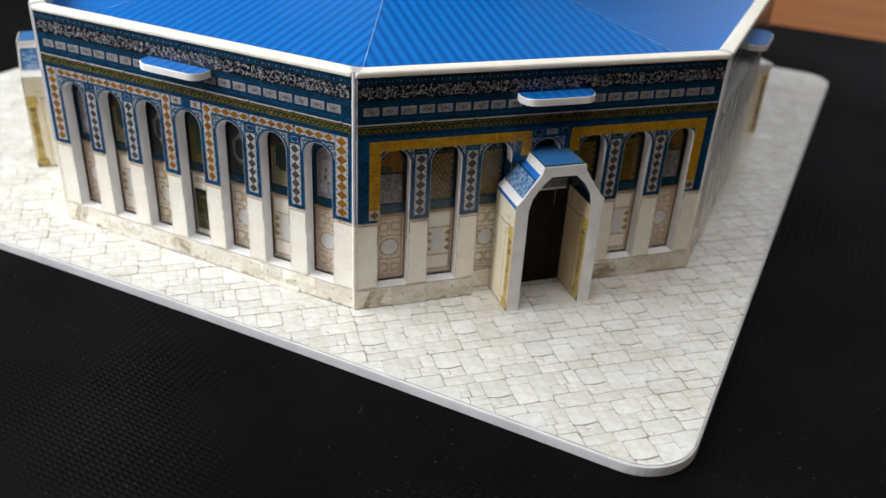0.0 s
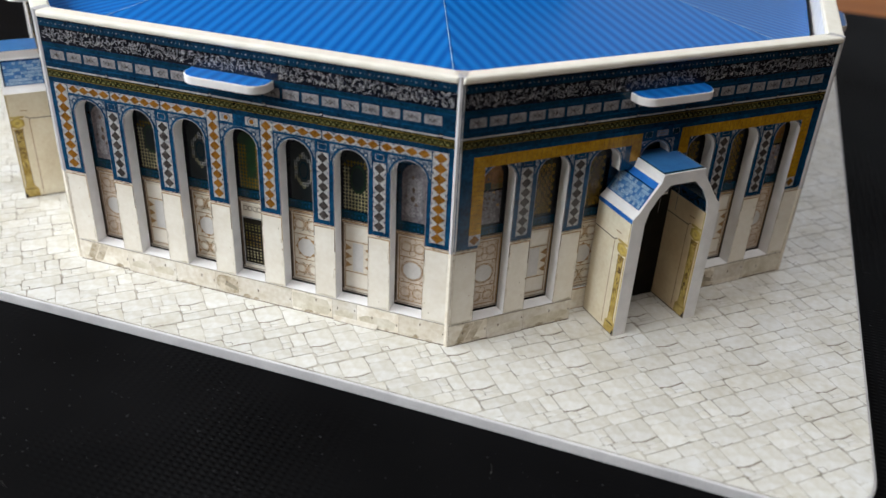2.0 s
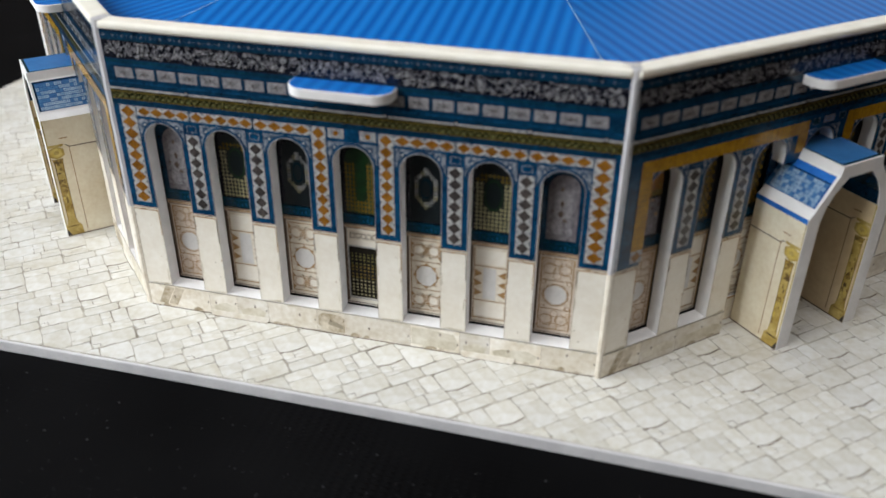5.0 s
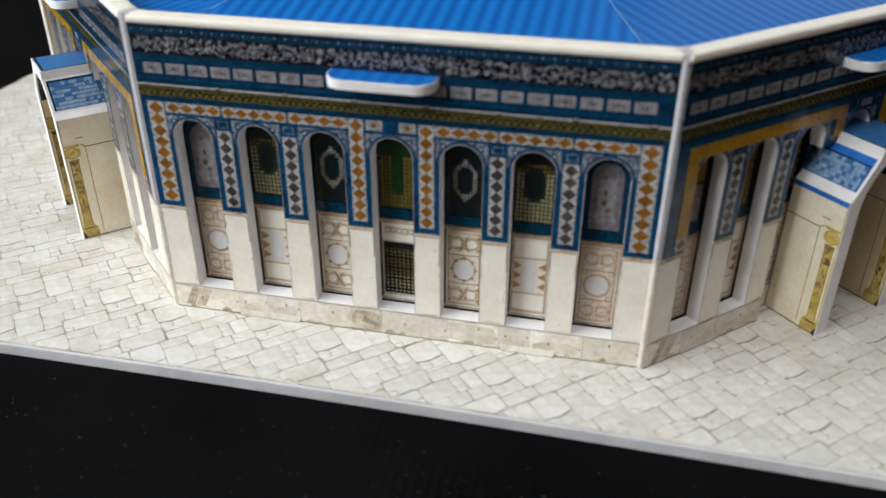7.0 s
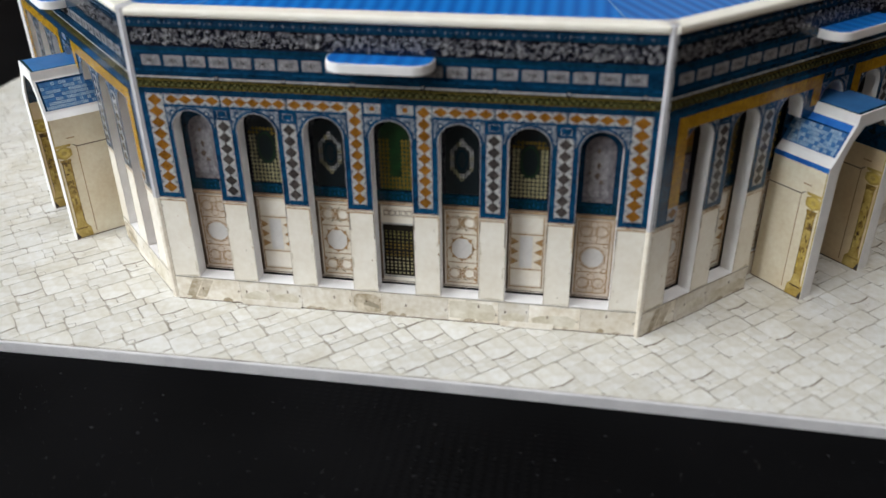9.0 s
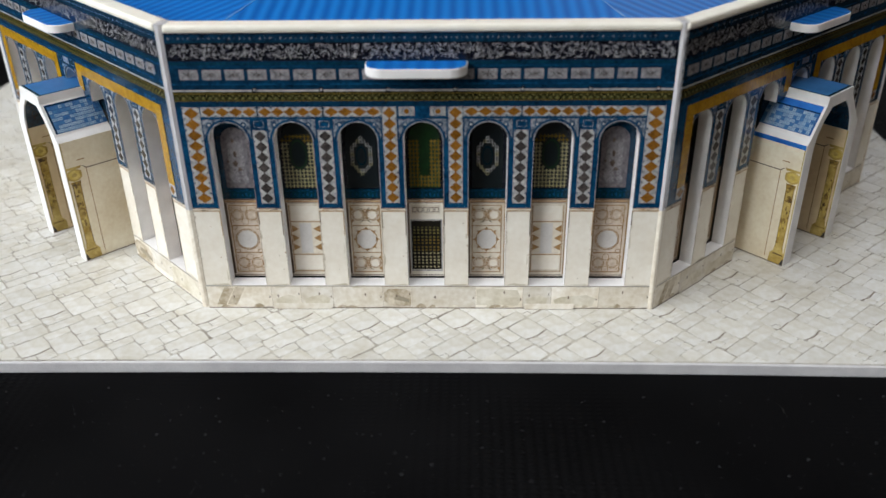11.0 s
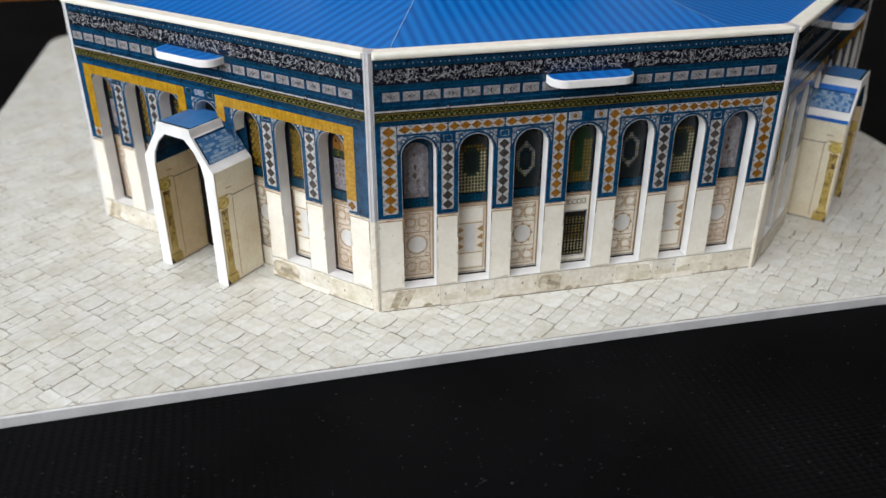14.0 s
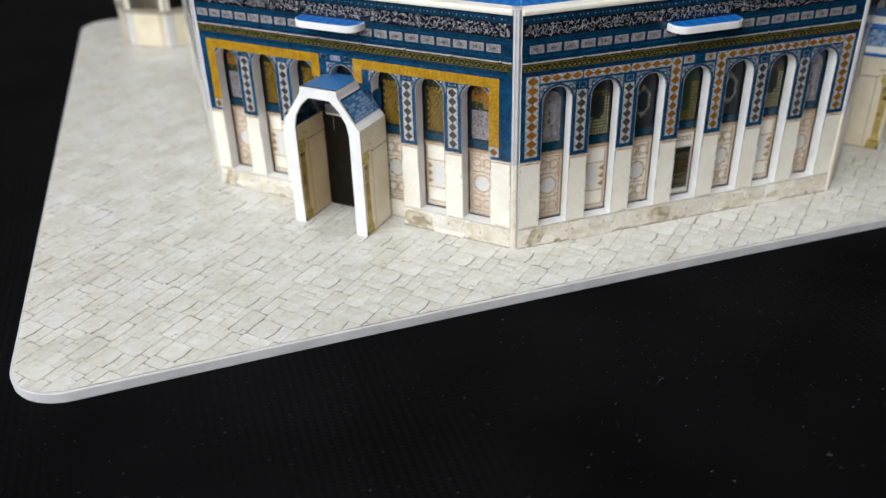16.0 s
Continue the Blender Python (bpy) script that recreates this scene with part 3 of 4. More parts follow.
                if abs(u) < 0.23 and (z < 3.3 or u * u + (z - 3.3) ** 2 < 0.05):
                    s.ring(u, z, 0.036, 0.014, y - 0.003, GOLD, 6)
    elif kind == "mixed":
        s.rect(-0.25, 2.36, 0.25, 3.02, y, LAVENDER)
        s.flat([(-0.25, 3.06), (0.25, 3.06)] + arch(0, 3.33, 0.25)[::-1], y, ORANGE)
        s.rect(-0.25, 3.06, 0.02, 3.2, y - 0.003, GREEN)
        s.rect(0.04, 3.06, 0.25, 3.16, y - 0.003, OCHRE)
        bits = random.Random(14)
        for k in range(46):
            u, z, r = bits.uniform(-0.22, 0.2), bits.uniform(2.38, 3.5), bits.uniform(0.02, 0.05)
            if z > 3.3 and u * u + (z - 3.33) ** 2 > 0.2 ** 2:
                continue
            low, high = (UMBER, PEARL, LAVENDER, UMBER, TAN), (UMBER, OCHRE, ORANGE, OLIVE, GREEN)
            s.flat([(u, z), (u + r * 1.2, z - 0.01), (u + r, z + r * 1.3), (u - 0.01, z + r)], y - 0.004 - 0.0001 * k, (low if z < 3.0 else high)[k % 5])


def frame_lines(s, u0, z0, u1, z1, w, y, mat):
    s.rect(u0, z0, u1, z0 + w, y, mat), s.rect(u0, z1 - w, u1, z1, y, mat)
    s.rect(u0, z0 + w, u0 + w, z1 - w, y, mat), s.rect(u1 - w, z0 + w, u1, z1 - w, y, mat)


def pane_lower(s, kind, w, y):
    """The inlaid marble panel below a window."""
    s.rect(-w, SILL - 0.05, w, 2.12, y, {"grille": CREAM, "circles": ROSE}.get(kind, PANEL))
    s.rect(-w, 2.06, w, 2.085, y - 0.004, TAN)
    s.rect(-w, 2.095, w, 2.12, y - 0.004, BROWN)
    s.rect(-w, 2.035, w, 2.05, y - 0.004, BROWN)
    # ink line painted where the recess is in shadow above the sill
    s.rect(-w, SILL - 0.05, w, SILL + 0.008, y - 0.004, INK)
    s.rect(-w, SILL + 0.03, w, SILL + 0.044, y - 0.004, BROWN)
    # wider brown line on the left paints the shadow of the reveal
    s.rect(-w, SILL + 0.062, -w + 0.045, 2.035, y - 0.004, BROWN)
    s.rect(w - 0.03, SILL + 0.062, w, 2.035, y - 0.004, TAN)
    y -= 0.006
    if kind in ("circles", "lobes"):
        frame_lines(s, -0.27, 0.6, 0.27, 2.0, 0.016, y, TAN)
        for z in (1.02, 1.58):
            s.rect(-0.25, z - 0.008, 0.25, z + 0.008, y - 0.002, TAN)
        if kind == "circles":
            s.disc(0, 1.3, 0.185, y - 0.002, DISC, 18)
            s.ring(0, 1.3, 0.222, 0.013, y - 0.003, TAN, 18)
            s.ring(0, 1.3, 0.196, 0.009, y - 0.0035, TAN, 18)
            for z in (0.8, 1.8):
                s.ring(0, z + 0.13, 0.07, 0.01, y - 0.004, TAN, 8)
                s.ring(0, z - 0.13, 0.07, 0.01, y - 0.0042, TAN, 8)
                for e in (-1, 1):
                    s.ring(e * 0.245, z + 0.13, 0.04, 0.01, y - 0.0044, TAN, 8)
                    s.ring(e * 0.245, z - 0.13, 0.04, 0.01, y - 0.0046, TAN, 8)
            for e in (-1, 1):
                for z in (1.05, 1.55):
                    s.ring(e * 0.21, z, 0.05, 0.012, y - 0.0045, TAN, 8)
        else:
            s.disc(0, 1.3, 0.17, y - 0.002, DISC, 18, 1.1)
            s.ring(0, 1.3, 0.205, 0.014, y - 0.003, TAN, 16, 1.12)
            for k in range(8):
                a = math.pi * k / 4
                c, d = math.cos(a), math.sin(a)
                s.flat([(0.16 * c - 0.05 * d, 1.3 + 0.18 * d + 0.05 * c), (0.16 * c + 0.05 * d, 1.3 + 0.18 * d - 0.05 * c), (0.245 * c, 1.3 + 0.265 * d)], y - 0.0035, TAN)
            s.disc(0, 1.3, 0.178, y - 0.005, DISC, 16, 1.12)
        for e in (-1, 1):
            for z in (0.8, 1.8):
                s.disc(e * 0.13, z, 0.095, y - 0.002, CREAM if kind == "lobes" else ROSE, 14)
                s.ring(e * 0.13, z, 0.115, 0.014, y - 0.003, TAN, 14)
                s.ring(e * 0.13, z, 0.088, 0.008, y - 0.0035, TAN, 14)
        if kind == "lobes":
            for z in (0.8, 1.8):
                s.ring(0, z + 0.085, 0.035, 0.012, y - 0.0045, TAN, 8)
                s.ring(0, z - 0.085, 0.035, 0.012, y - 0.0047, TAN, 8)
                s.rect(-0.008, z - 0.05, 0.008, z + 0.05, y - 0.0049, TAN)
                for e in (-1, 1):
                    for f in (-1, 1):
                        s.flat([(e * 0.02, z + f * 0.03), (e * 0.05, z + f * 0.13), (e * 0.11, z + f * 0.155), (e * 0.05, z + f * 0.10)][::e * f], y - 0.0051, OCHRE)
                        s.flat([(e * 0.25, z + f * 0.16), (e * 0.2, z + f * 0.11), (e * 0.25, z + f * 0.07)][::e * f], y - 0.0053, TAN)
    elif kind == "tables":
        for z in (0.62, 0.98, 1.66):
            s.rect(-0.27, z - 0.009, 0.27, z + 0.009, y, TAN)
        s.rect(-0.285, 0.6, -0.27, 2.0, y, TAN), s.rect(0.27, 0.6, 0.285, 2.0, y, TAN)
        s.rect(-0.12, 1.01, 0.1, 1.63, y, DISC)
        s.rect(-0.25, 1.70, 0.25, 1.98, y, CREAM), s.rect(-0.25, 0.66, 0.25, 0.95, y, CREAM)
        for e in (-1, 1):
            for k in range(3):
                z = 1.06 + k * 0.19
                s.flat([(e * 0.26, z), (e * 0.13, z + 0.075), (e * 0.26, z + 0.15)][::-e], y - 0.002, TAN)
    elif kind == "grille":
        s.rect(-0.26, 1.82, 0.26, 2.0, y, PANEL)
        for k in range(5):
            frame_lines(s, -0.242 + k * 0.1, 1.855, -0.158 + k * 0.1, 1.955, 0.012, y - 0.002, BROWN)
        s.rect(-0.27, 0.66, 0.27, 1.68, y, DOOR)
        s.rect(-0.25, 0.68, 0.25, 1.60, y - 0.002, LATTICE)
        s.rect(-0.25, 1.02, 0.25, 1.60, y - 0.003, CHAIN)
        s.rect(-0.25, 1.06, 0.25, 1.34, y - 0.0035, OCHRE)
        for k in range(8):
            u = -0.252 + k * 0.072
            s.rect(u - 0.017, 0.67, u + 0.017, 1.6, y - 0.004, DOOR)
        for k in range(14):
            z = 0.69 + k * 0.07
            w = 0.024 if k % 3 == 1 else 0.013
            s.rect(-0.26, z - w, 0.26, z + w, y - 0.006, DOOR)
        s.rect(-0.27, 1.56, 0.27, 1.68, y - 0.007, DOOR)
        frame_lines(s, -0.29, 0.63, 0.29, 1.71, 0.02, y - 0.008, WHITE)


def marble_front(wall, bay):
    """Cream pilasters and the stained plinth stones."""
    low, _ = wall_faces(bay)
    pits = random.Random(31)
    for k, p in enumerate(low[2 if bay else 1:]):
        a, b = p[0][0], p[1][0]
        s = Sheet()
        s.flat(p, -0.004, CREAM)
        s.rect(a, 2.045, b, 2.1, -0.008, PANEL)
        s.rect(a, 2.03, b, 2.05, -0.01, TAN)
        s.rect(a, 2.085, b, 2.1, -0.01, BROWN)
        if k < 7:
            s.rect(b - 0.02, 1.55, b - 0.006, 2.03, -0.008, BROWN if k % 2 else TAN)
        if k:
            s.rect(a + 0.006, 1.7 + 0.06 * (k % 3), a + 0.018, 2.03, -0.008, BROWN)
        for q in range(7):
            u, z, w = pits.uniform(a + 0.02, b - 0.14), pits.uniform(2.03, 2.09), pits.uniform(0.03, 0.12)
            s.flat([(u, z), (u + w, z - 0.004), (u + w * 0.8, z + 0.012), (u + w * 0.3, z + 0.009)], -0.0112, pits.choice((BROWN, TAN, STAIN)))
        for q in range(3):
            u, z, w, h = pits.choice((a + 0.012, b - 0.05)), pits.uniform(0.55, 1.7), pits.uniform(0.012, 0.035), pits.uniform(0.08, 0.3)
            s.flat([(u, z), (u + w, z + h * 0.2), (u + w * 0.7, z + h * 0.9), (u + 0.004, z + h)], -0.0078, FAINT)
        s.flat([(a + 0.02, SILL + 0.004), (b - 0.02, SILL + 0.004), (b - 0.06, SILL + pits.uniform(0.02, 0.05)), (a + 0.15, SILL + pits.uniform(0.015, 0.06))], -0.0079, FAINT)
        for q in range(4):
            u = pits.choice((a + 0.02, b - 0.02, pits.uniform(a + 0.03, b - 0.03)))
            s.disc(u, pits.uniform(0.6, 1.95), pits.uniform(0.005, 0.014), -0.0085, pits.choice((TAN, PJOINT, PJOINT)), 5, pits.uniform(1, 2.4))
        s.rect(a, SILL, a + 0.008, 2.03, -0.0075, PJOINT)
        s.rect(b - 0.008, SILL, b, 2.03, -0.0075, PJOINT)
        part("pilaster_facing", s, wall, "cream marble pilaster with thin tan moulding")
    for a, b in ((-HALF, -BAY), (BAY, HALF)) if bay else ((-HALF, HALF),):
        s = Sheet()
        s.rect(a, 0.0, b, SILL - 0.01, -0.004, PJOINT)
        # brown line at the foot: contact shadow painted on the plinth
        s.rect(a, 0.0, b, 0.018, -0.0115, BROWN)
        s.rect(a, SILL - 0.022, b, SILL - 0.013, -0.0095, BROWN)
        part("plinth_joint", s, wall)
    for a, b in ((-3.3, -2.5), (2.2, 3.0)) if bay else ((-2.9, -1.75), (1.8, 2.75)):
        s = Sheet()
        d = 0.028 if bay else 0.05
        s.face([(a, -0.0105, 0.11), (a + 0.02, -d, 0.004), (b - 0.03, -d, 0.004), (b, -0.0105, 0.11)], PLINTH)
        # thin brown strip painted as the shadow line under the foot
        s.face([(a + 0.02, 0.001 - d, 0.0085), (a + 0.02, -0.009 - d, 0.0085), (b - 0.03, -0.009 - d, 0.0085), (b - 0.03, 0.001 - d, 0.0085)], BROWN)
        part("slot_foot", s, wall)
    cuts = [-HALF, -2.9, -2.35, -1.75, -0.82, -0.28, 0.90, 1.78, 2.3, 3.18, HALF]
    rnd = random.Random(4)
    if bay:
        cuts = [-HALF, -3.3, -2.5, -BAY, BAY, 2.2, 3.0, HALF]
    for k, (a, b) in enumerate(zip(cuts, cuts[1:])):
        if bay and a == -BAY:
            continue
        s = Sheet()
        foot = 0.012 + 0.035 * (k % 3 == 1)
        s.flat([(a + 0.004, foot), (b - 0.16, foot), (b - 0.12, 0.03), (b - 0.004, 0.03), (b - 0.004, SILL - 0.022), (a + 0.004, SILL - 0.022)], -0.009, PLINTH)
        u = (a + b) / 2 + rnd.uniform(-0.2, 0.2)
        s.disc(u, 0.3 + rnd.uniform(-0.06, 0.06), 0.014, -0.011, BROWN, 6, 2.6)
        s.disc(b - 0.04, 0.26 + rnd.uniform(-0.06, 0.06), 0.011, -0.011, BROWN, 6, 2.4)
        if k == 0:
            for q in range(2):
                v = a + 0.16 + q * 0.2
                s.flat([(v, 0.08), (v + 0.17, 0.07), (v + 0.36, SILL - 0.06), (v + 0.18, SILL - 0.04)], -0.0105, STAIN)
        elif k == 4:
            s.flat([(a + 0.02, 0.16), (a + 0.12, 0.07), (a + 0.3, 0.05), (b - 0.02, 0.05), (b - 0.02, 0.36), (b - 0.12, 0.42), (a + 0.25, 0.43), (a + 0.1, 0.42), (a + 0.02, 0.34)], -0.0105, STAIN)
            s.flat([(a + 0.2, 0.2), (b - 0.05, 0.13), (b - 0.05, 0.2), (b - 0.2, 0.27), (a + 0.24, 0.3)], -0.0107, LEDGE)
        elif k == 6:
            s.flat([(a + 0.02, 0.08), (b - 0.1, 0.06), (b - 0.02, 0.2), (b - 0.1, 0.4), (a + 0.3, 0.44), (a + 0.02, 0.42)], -0.0105, FAINT)
        elif k in (1, 2, 7, 8):
            s.flat([(a + 0.08, 0.1), (b - 0.12, 0.05), (b - 0.05, 0.22), (b - 0.22, 0.3), (a + 0.2, 0.26), (a + 0.05, 0.2)], -0.0105, FAINT)
        for q in range(3):
            v, w, h = rnd.uniform(a + 0.03, b - 0.3), rnd.uniform(0.1, 0.24), rnd.uniform(0.03, 0.09)
            s.flat([(v, foot + 0.002), (v + w, 0.032), (v + w * 0.9, 0.03 + h * 0.6), (v + w * 0.5, 0.03 + h), (v + w * 0.15, 0.03 + h * 0.5)], -0.0108 - 0.0002 * q, STAIN if q else FAINT)
        v = rnd.uniform(a + 0.05, b - 0.3)
        s.flat([(v, SILL - 0.024), (v + 0.03, SILL - 0.06), (v + 0.18, SILL - 0.05), (v + 0.24, SILL - 0.024)], -0.0106, FAINT)
        part("plinth_stone", s, wall)


def wall_body(bay):
    """The pierced white foam board itself."""
    low, high = wall_faces(bay)
    s = Sheet()
    for p in low + high:
        s.flat(p, 0, FOAM)
    s.flat([(c, TOP - 0.07) for c in [-HALF] + [w + 0.55 for w in WIN[:-1]] + [HALF]] + [(HALF, TOP), (-HALF, TOP)], 0.0, RIM)
    s.face([(-HALF, 0, TOP), (HALF, 0, TOP), (HALF, FOAMT + 0.03, TOP + 0.02), (-HALF, FOAMT + 0.03, TOP + 0.02)], RIM)
    back, deep, step = FOAMT + 0.03, FOAMT + 0.2, 4.1
    s.face([(HALF, back, step), (-HALF, back, step), (-HALF, back, TOP + 0.02), (HALF, back, TOP + 0.02)], FOAM)
    s.face([(HALF, back, step), (HALF, deep, step), (-HALF, deep, step), (-HALF, back, step)], FOAM)
    s.face([(HALF, deep, 0), (-HALF, deep, 0), (-HALF, deep, step), (HALF, deep, step)], FOAM)
    for e in (-1, 1):
        s.face([(e * HALF, 0, 0), (e * HALF, deep, 0), (e * HALF, deep, step), (e * HALF, back, step), (e * HALF, back, TOP), (e * HALF, 0, TOP)][::e], FOAM)
    for w in WIN:
        feet = [SILL, SILL]
        if bay and abs(w) < 1.2:
            feet = [0.0 if w < -1 else STUB, 0.0 if w > 1 else STUB]
        ring = [(w - WH, feet[0])] + arch(w, SPRING, WH) + [(w + WH, feet[1])]
        closed = not (bay and abs(w) < 1.2)
        for (a, b), (c, d) in zip(ring, ring[1:] + (ring[:1] if closed else [])):
            s.face([(a, 0, b), (a, FOAMT, b), (c, FOAMT, d), (c, 0, d)], FOAM)
    return s


def wall_panel(kind, shift=0.0, tab=0.0):
    """kind: 'window' for the orange-diamond walls, 'porch' for the yellow-framed walls behind a porch.
    shift, tab: how far the middle bay's print and the eave tab sit off the centre."""
    bay = kind == "porch"
    wall = part("wall_panel", wall_body(bay), model, weld=True, label=
                "window wall with orange diamond border over cream marble" if kind == "window" else "porch wall with yellow border over cream marble")
    marble_front(wall, bay)
    _, high = wall_faces(bay)
    s = Sheet()
    for p in high:
        s.flat(p, -0.004, BLUE)
    s.rect(-HALF, 3.98, HALF, 4.07, -0.006, NAVY)
    part("tile_facing", s, wall, "blue glazed tile print")
    upper_bands(wall)
    s = Sheet()
    s.box(-4.115, -0.05, 5.21, 4.115, 0.29, 5.34, RIM)
    part("rim", s, wall, "cream rounded foam rim along the wall top", bevel=0.045)
    s = Sheet()
    for w in WIN:
        window_trim(s, w)
    for u in (-2.75, -1.65, 1.65, 2.75):
        pilaster_chain(s, u, 2.19, 3.56, 0.24, 7, GREY)
        frame_lines(s, u - 0.085, 3.61, u + 0.085, 3.73, 0.012, -0.012, PALE)
    part("arch_trim", s, wall, "pale floral spandrels and grey diamond strips")
    s = Sheet()
    if kind == "window":
        for e in (-1, 1):
            pilaster_chain(s, e * 3.865, 2.19, 3.97, 0.29, 9, ORANGE)
            pilaster_chain(s, e * 0.55, 2.2, 3.97, 0.24, 9, ORANGE)
            a, b = sorted((e * 0.68, e * 3.70))
            s.rect(a, 3.80, b, 3.97, -0.008, WHITE)
            stops = sorted((e * 0.68, e * 1.65, e * 2.75, e * 3.70))
            for p, q in zip(stops, stops[1:]):
                n = 5 if q - p > 1 else 4
                diamonds(s, p + 0.02, 3.885, q - 0.02, 3.885, 0.16, n, -0.012, ORANGE)
                for k in range(n + 1):
                    u = p + 0.02 + (q - p - 0.04) * k / n
                    for z, d in ((3.805, 1), (3.965, -1)):
                        s.flat([(u - 0.045, z), (u + 0.045, z), (u, z + d * 0.035)][::d], -0.0125, PALE)
            for u in (e * 1.65, e * 2.75):
                s.rect(u - 0.012, 3.79, u + 0.012, 4.0, -0.014, NAVY)
            s.rect(e * 0.26 - 0.13, 3.81, e * 0.26 + 0.13, 3.97, -0.008, WHITE)
            s.disc(e * 0.26, 3.89, 0.05, -0.012, ORANGE, 6)
            s.ring(e * 0.26, 3.89, 0.085, 0.015, -0.013, PALE, 8)
        part("diamond_border", s, wall, "white border with a chain of orange diamonds")
    else:
        for e in (-1, 1):
            a, b = sorted((e * 3.83, e * 3.60))
            s.rect(a, 2.38, b, 3.90, -0.0135, GOLD)
            s.rect(a, 2.16, b, 2.38, -0.0135, WHITE)
            s.flat([((a + b) / 2 - 0.1, 2.27), ((a + b) / 2, 2.17), ((a + b) / 2 + 0.1, 2.27), ((a + b) / 2, 2.37)], -0.0145, ORANGE)
            p, q = sorted((e * 3.62, shift + e * 0.45))
            s.rect(p, 3.685, q, 3.90, -0.0135, GOLD)
            p, q = sorted((shift + e * 0.66, shift + e * 0.45))
            s.rect(p, 3.36, q, 3.685, -0.0135, GOLD)
            s.rect(p - 0.012, 3.36, p, 3.685, -0.0138, OCHRE), s.rect(q, 3.36, q + 0.012, 3.685, -0.0138, OCHRE)
            for k in range(30):
                u = e * (0.6 + k * 0.1)
                s.rect(u - 0.004, 3.695, u + 0.004, 3.89, -0.0145, OCHRE)
            for k in range(16):
                s.rect(a + 0.02, 2.42 + k * 0.092, b - 0.02, 2.428 + k * 0.092, -0.0145, OCHRE)
        s.rect(shift - 0.46, 3.73, shift + 0.46, 3.97, -0.010, BLUE)
        s.rect(shift - 0.13, 3.79, shift + 0.13, 3.91, -0.013, SCRIPT)
        frame_lines(s, shift - 0.10, 3.815, shift + 0.10, 3.885, 0.012, -0.014, TILEMID)
        for e in (-1, 1):
            s.rect(shift + e * 0.31 - 0.08, 3.79, shift + e * 0.31 + 0.08, 3.91, -0.013, TEAL)
            frame_lines(s, shift + e * 0.31 - 0.08, 3.79, shift + e * 0.31 + 0.08, 3.91, 0.01, -0.014, PALE)
        part("yellow_border", s, wall, "broad yellow tile border")
    kinds = ["lavender", "oval", "hexagon", "court", "hexagon", "oval", "lavender"] if kind == "window" else ["mixed", "gilt", "gilt", "gilt", "gilt", "gilt", "mixed"]
    lows = ["circles", "tables", "lobes", "grille", "lobes", "tables", "circles"]
    for k, w in enumerate(WIN):
        s = Sheet()
        if kind == "porch" and k == 3:
            continue
        s.box(-0.5, 0.014, 0.36, 0.5, 0.06, 3.85, FOAM)
        # dark margins beyond the print paint the shade of the gap behind the wall
        s.rect(-0.5, 0.36, 0.5, 3.85, 0.011, DARK)
        pane_upper(s, kinds[k], 0.345, 0.008)
        pane_lower(s, lows[k], 0.345, 0.008)
        part("window_pane", s, wall, at=pose(w * CM, (FOAMT + 0.045) * CM, 0))
    if kind == "porch":
        s = Sheet()
        s.box(-0.37, 0.012, 0.0, 0.37, 0.06, 3.72, FOAM)
        s.flat([(-0.35, 2.6), (0.35, 2.6)] + arch(0, SPRING, 0.34)[::-1], 0.006, DARK)
        s.rect(-0.06, 3.0, 0.06, 3.14, 0.002, ORANGE)
        part("window_pane", s, wall, at=pose(0, FOAMT * CM, 0))
        s = Sheet()
        s.box(-BAY, FOAMT + 0.015, 0.0, BAY, FOAMT + 0.07, 0.5, FOAM)
        s.rect(-BAY, 0.0, BAY, 0.5, FOAMT + 0.008, TAN)
        for e in (-1, 1):
            a, b = sorted((e * (BAY - 0.01), e * 0.9))
            s.rect(a, 0.02, b, 0.47, FOAMT + 0.004, PLINTH)
        part("recess_plinth", s, wall, "recessed plinth beside the porch")
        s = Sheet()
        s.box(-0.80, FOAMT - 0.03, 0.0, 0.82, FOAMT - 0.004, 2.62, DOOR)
        s.box(-0.80, FOAMT - 0.02, 2.62, 0.82, FOAMT - 0.004, 3.3, NAVY)
        s.rect(-0.72, 2.36, 0.72, 2.40, FOAMT - 0.034, CREAM)
        s.rect(-0.72, 2.40, 0.72, 2.62, FOAMT - 0.034, LAVENDER)
        s.rect(-0.16, 2.42, 0.16, 2.80, FOAMT - 0.036, TILEBASE)
        frame_lines(s, -0.16, 2.42, 0.16, 2.80, 0.02, FOAMT - 0.038, WHITE)
        s.flat([(-0.11, 2.6), (0, 2.47), (0.11, 2.6), (0, 2.73)], FOAMT - 0.038, ORANGE)
        s.disc(0, 2.6, 0.05, FOAMT - 0.04, GREEN, 8)
        part("doorway", s, wall, "dark doorway under the porch")
    s = Sheet()
    out = [(tab + x, min(y, 0.0)) for x, y in rounded(-0.82, -0.45, 0.82, 0.6, 0.3, 14)]
    seen = []
    for p in out:
        if not seen or abs(p[0] - seen[-1][0]) + abs(p[1] - seen[-1][1]) > 1e-4:
            seen.append(p)
    s.prism(seen, 4.585, 4.735, FOAM)
    part("eave_tab", s, wall, "rounded white foam tab with a blue top", weld=True, bevel=0.012)
    s = Sheet()
    s.prism([(tab + (x - tab) * 0.975, y * 0.965) for x, y in seen], 4.735, 4.741, ROOF)
    part("tab_print", s, wall, "blue print on top of the eave tab")
    return wall


south = wall_panel("window", tab=-0.07)
south.matrix_basis = pose(0.01 * CM, -9.985 * CM, 0)
southeast, southwest = wall_panel("porch", 0.09, 0.04), wall_panel("porch", -0.14, -0.12)
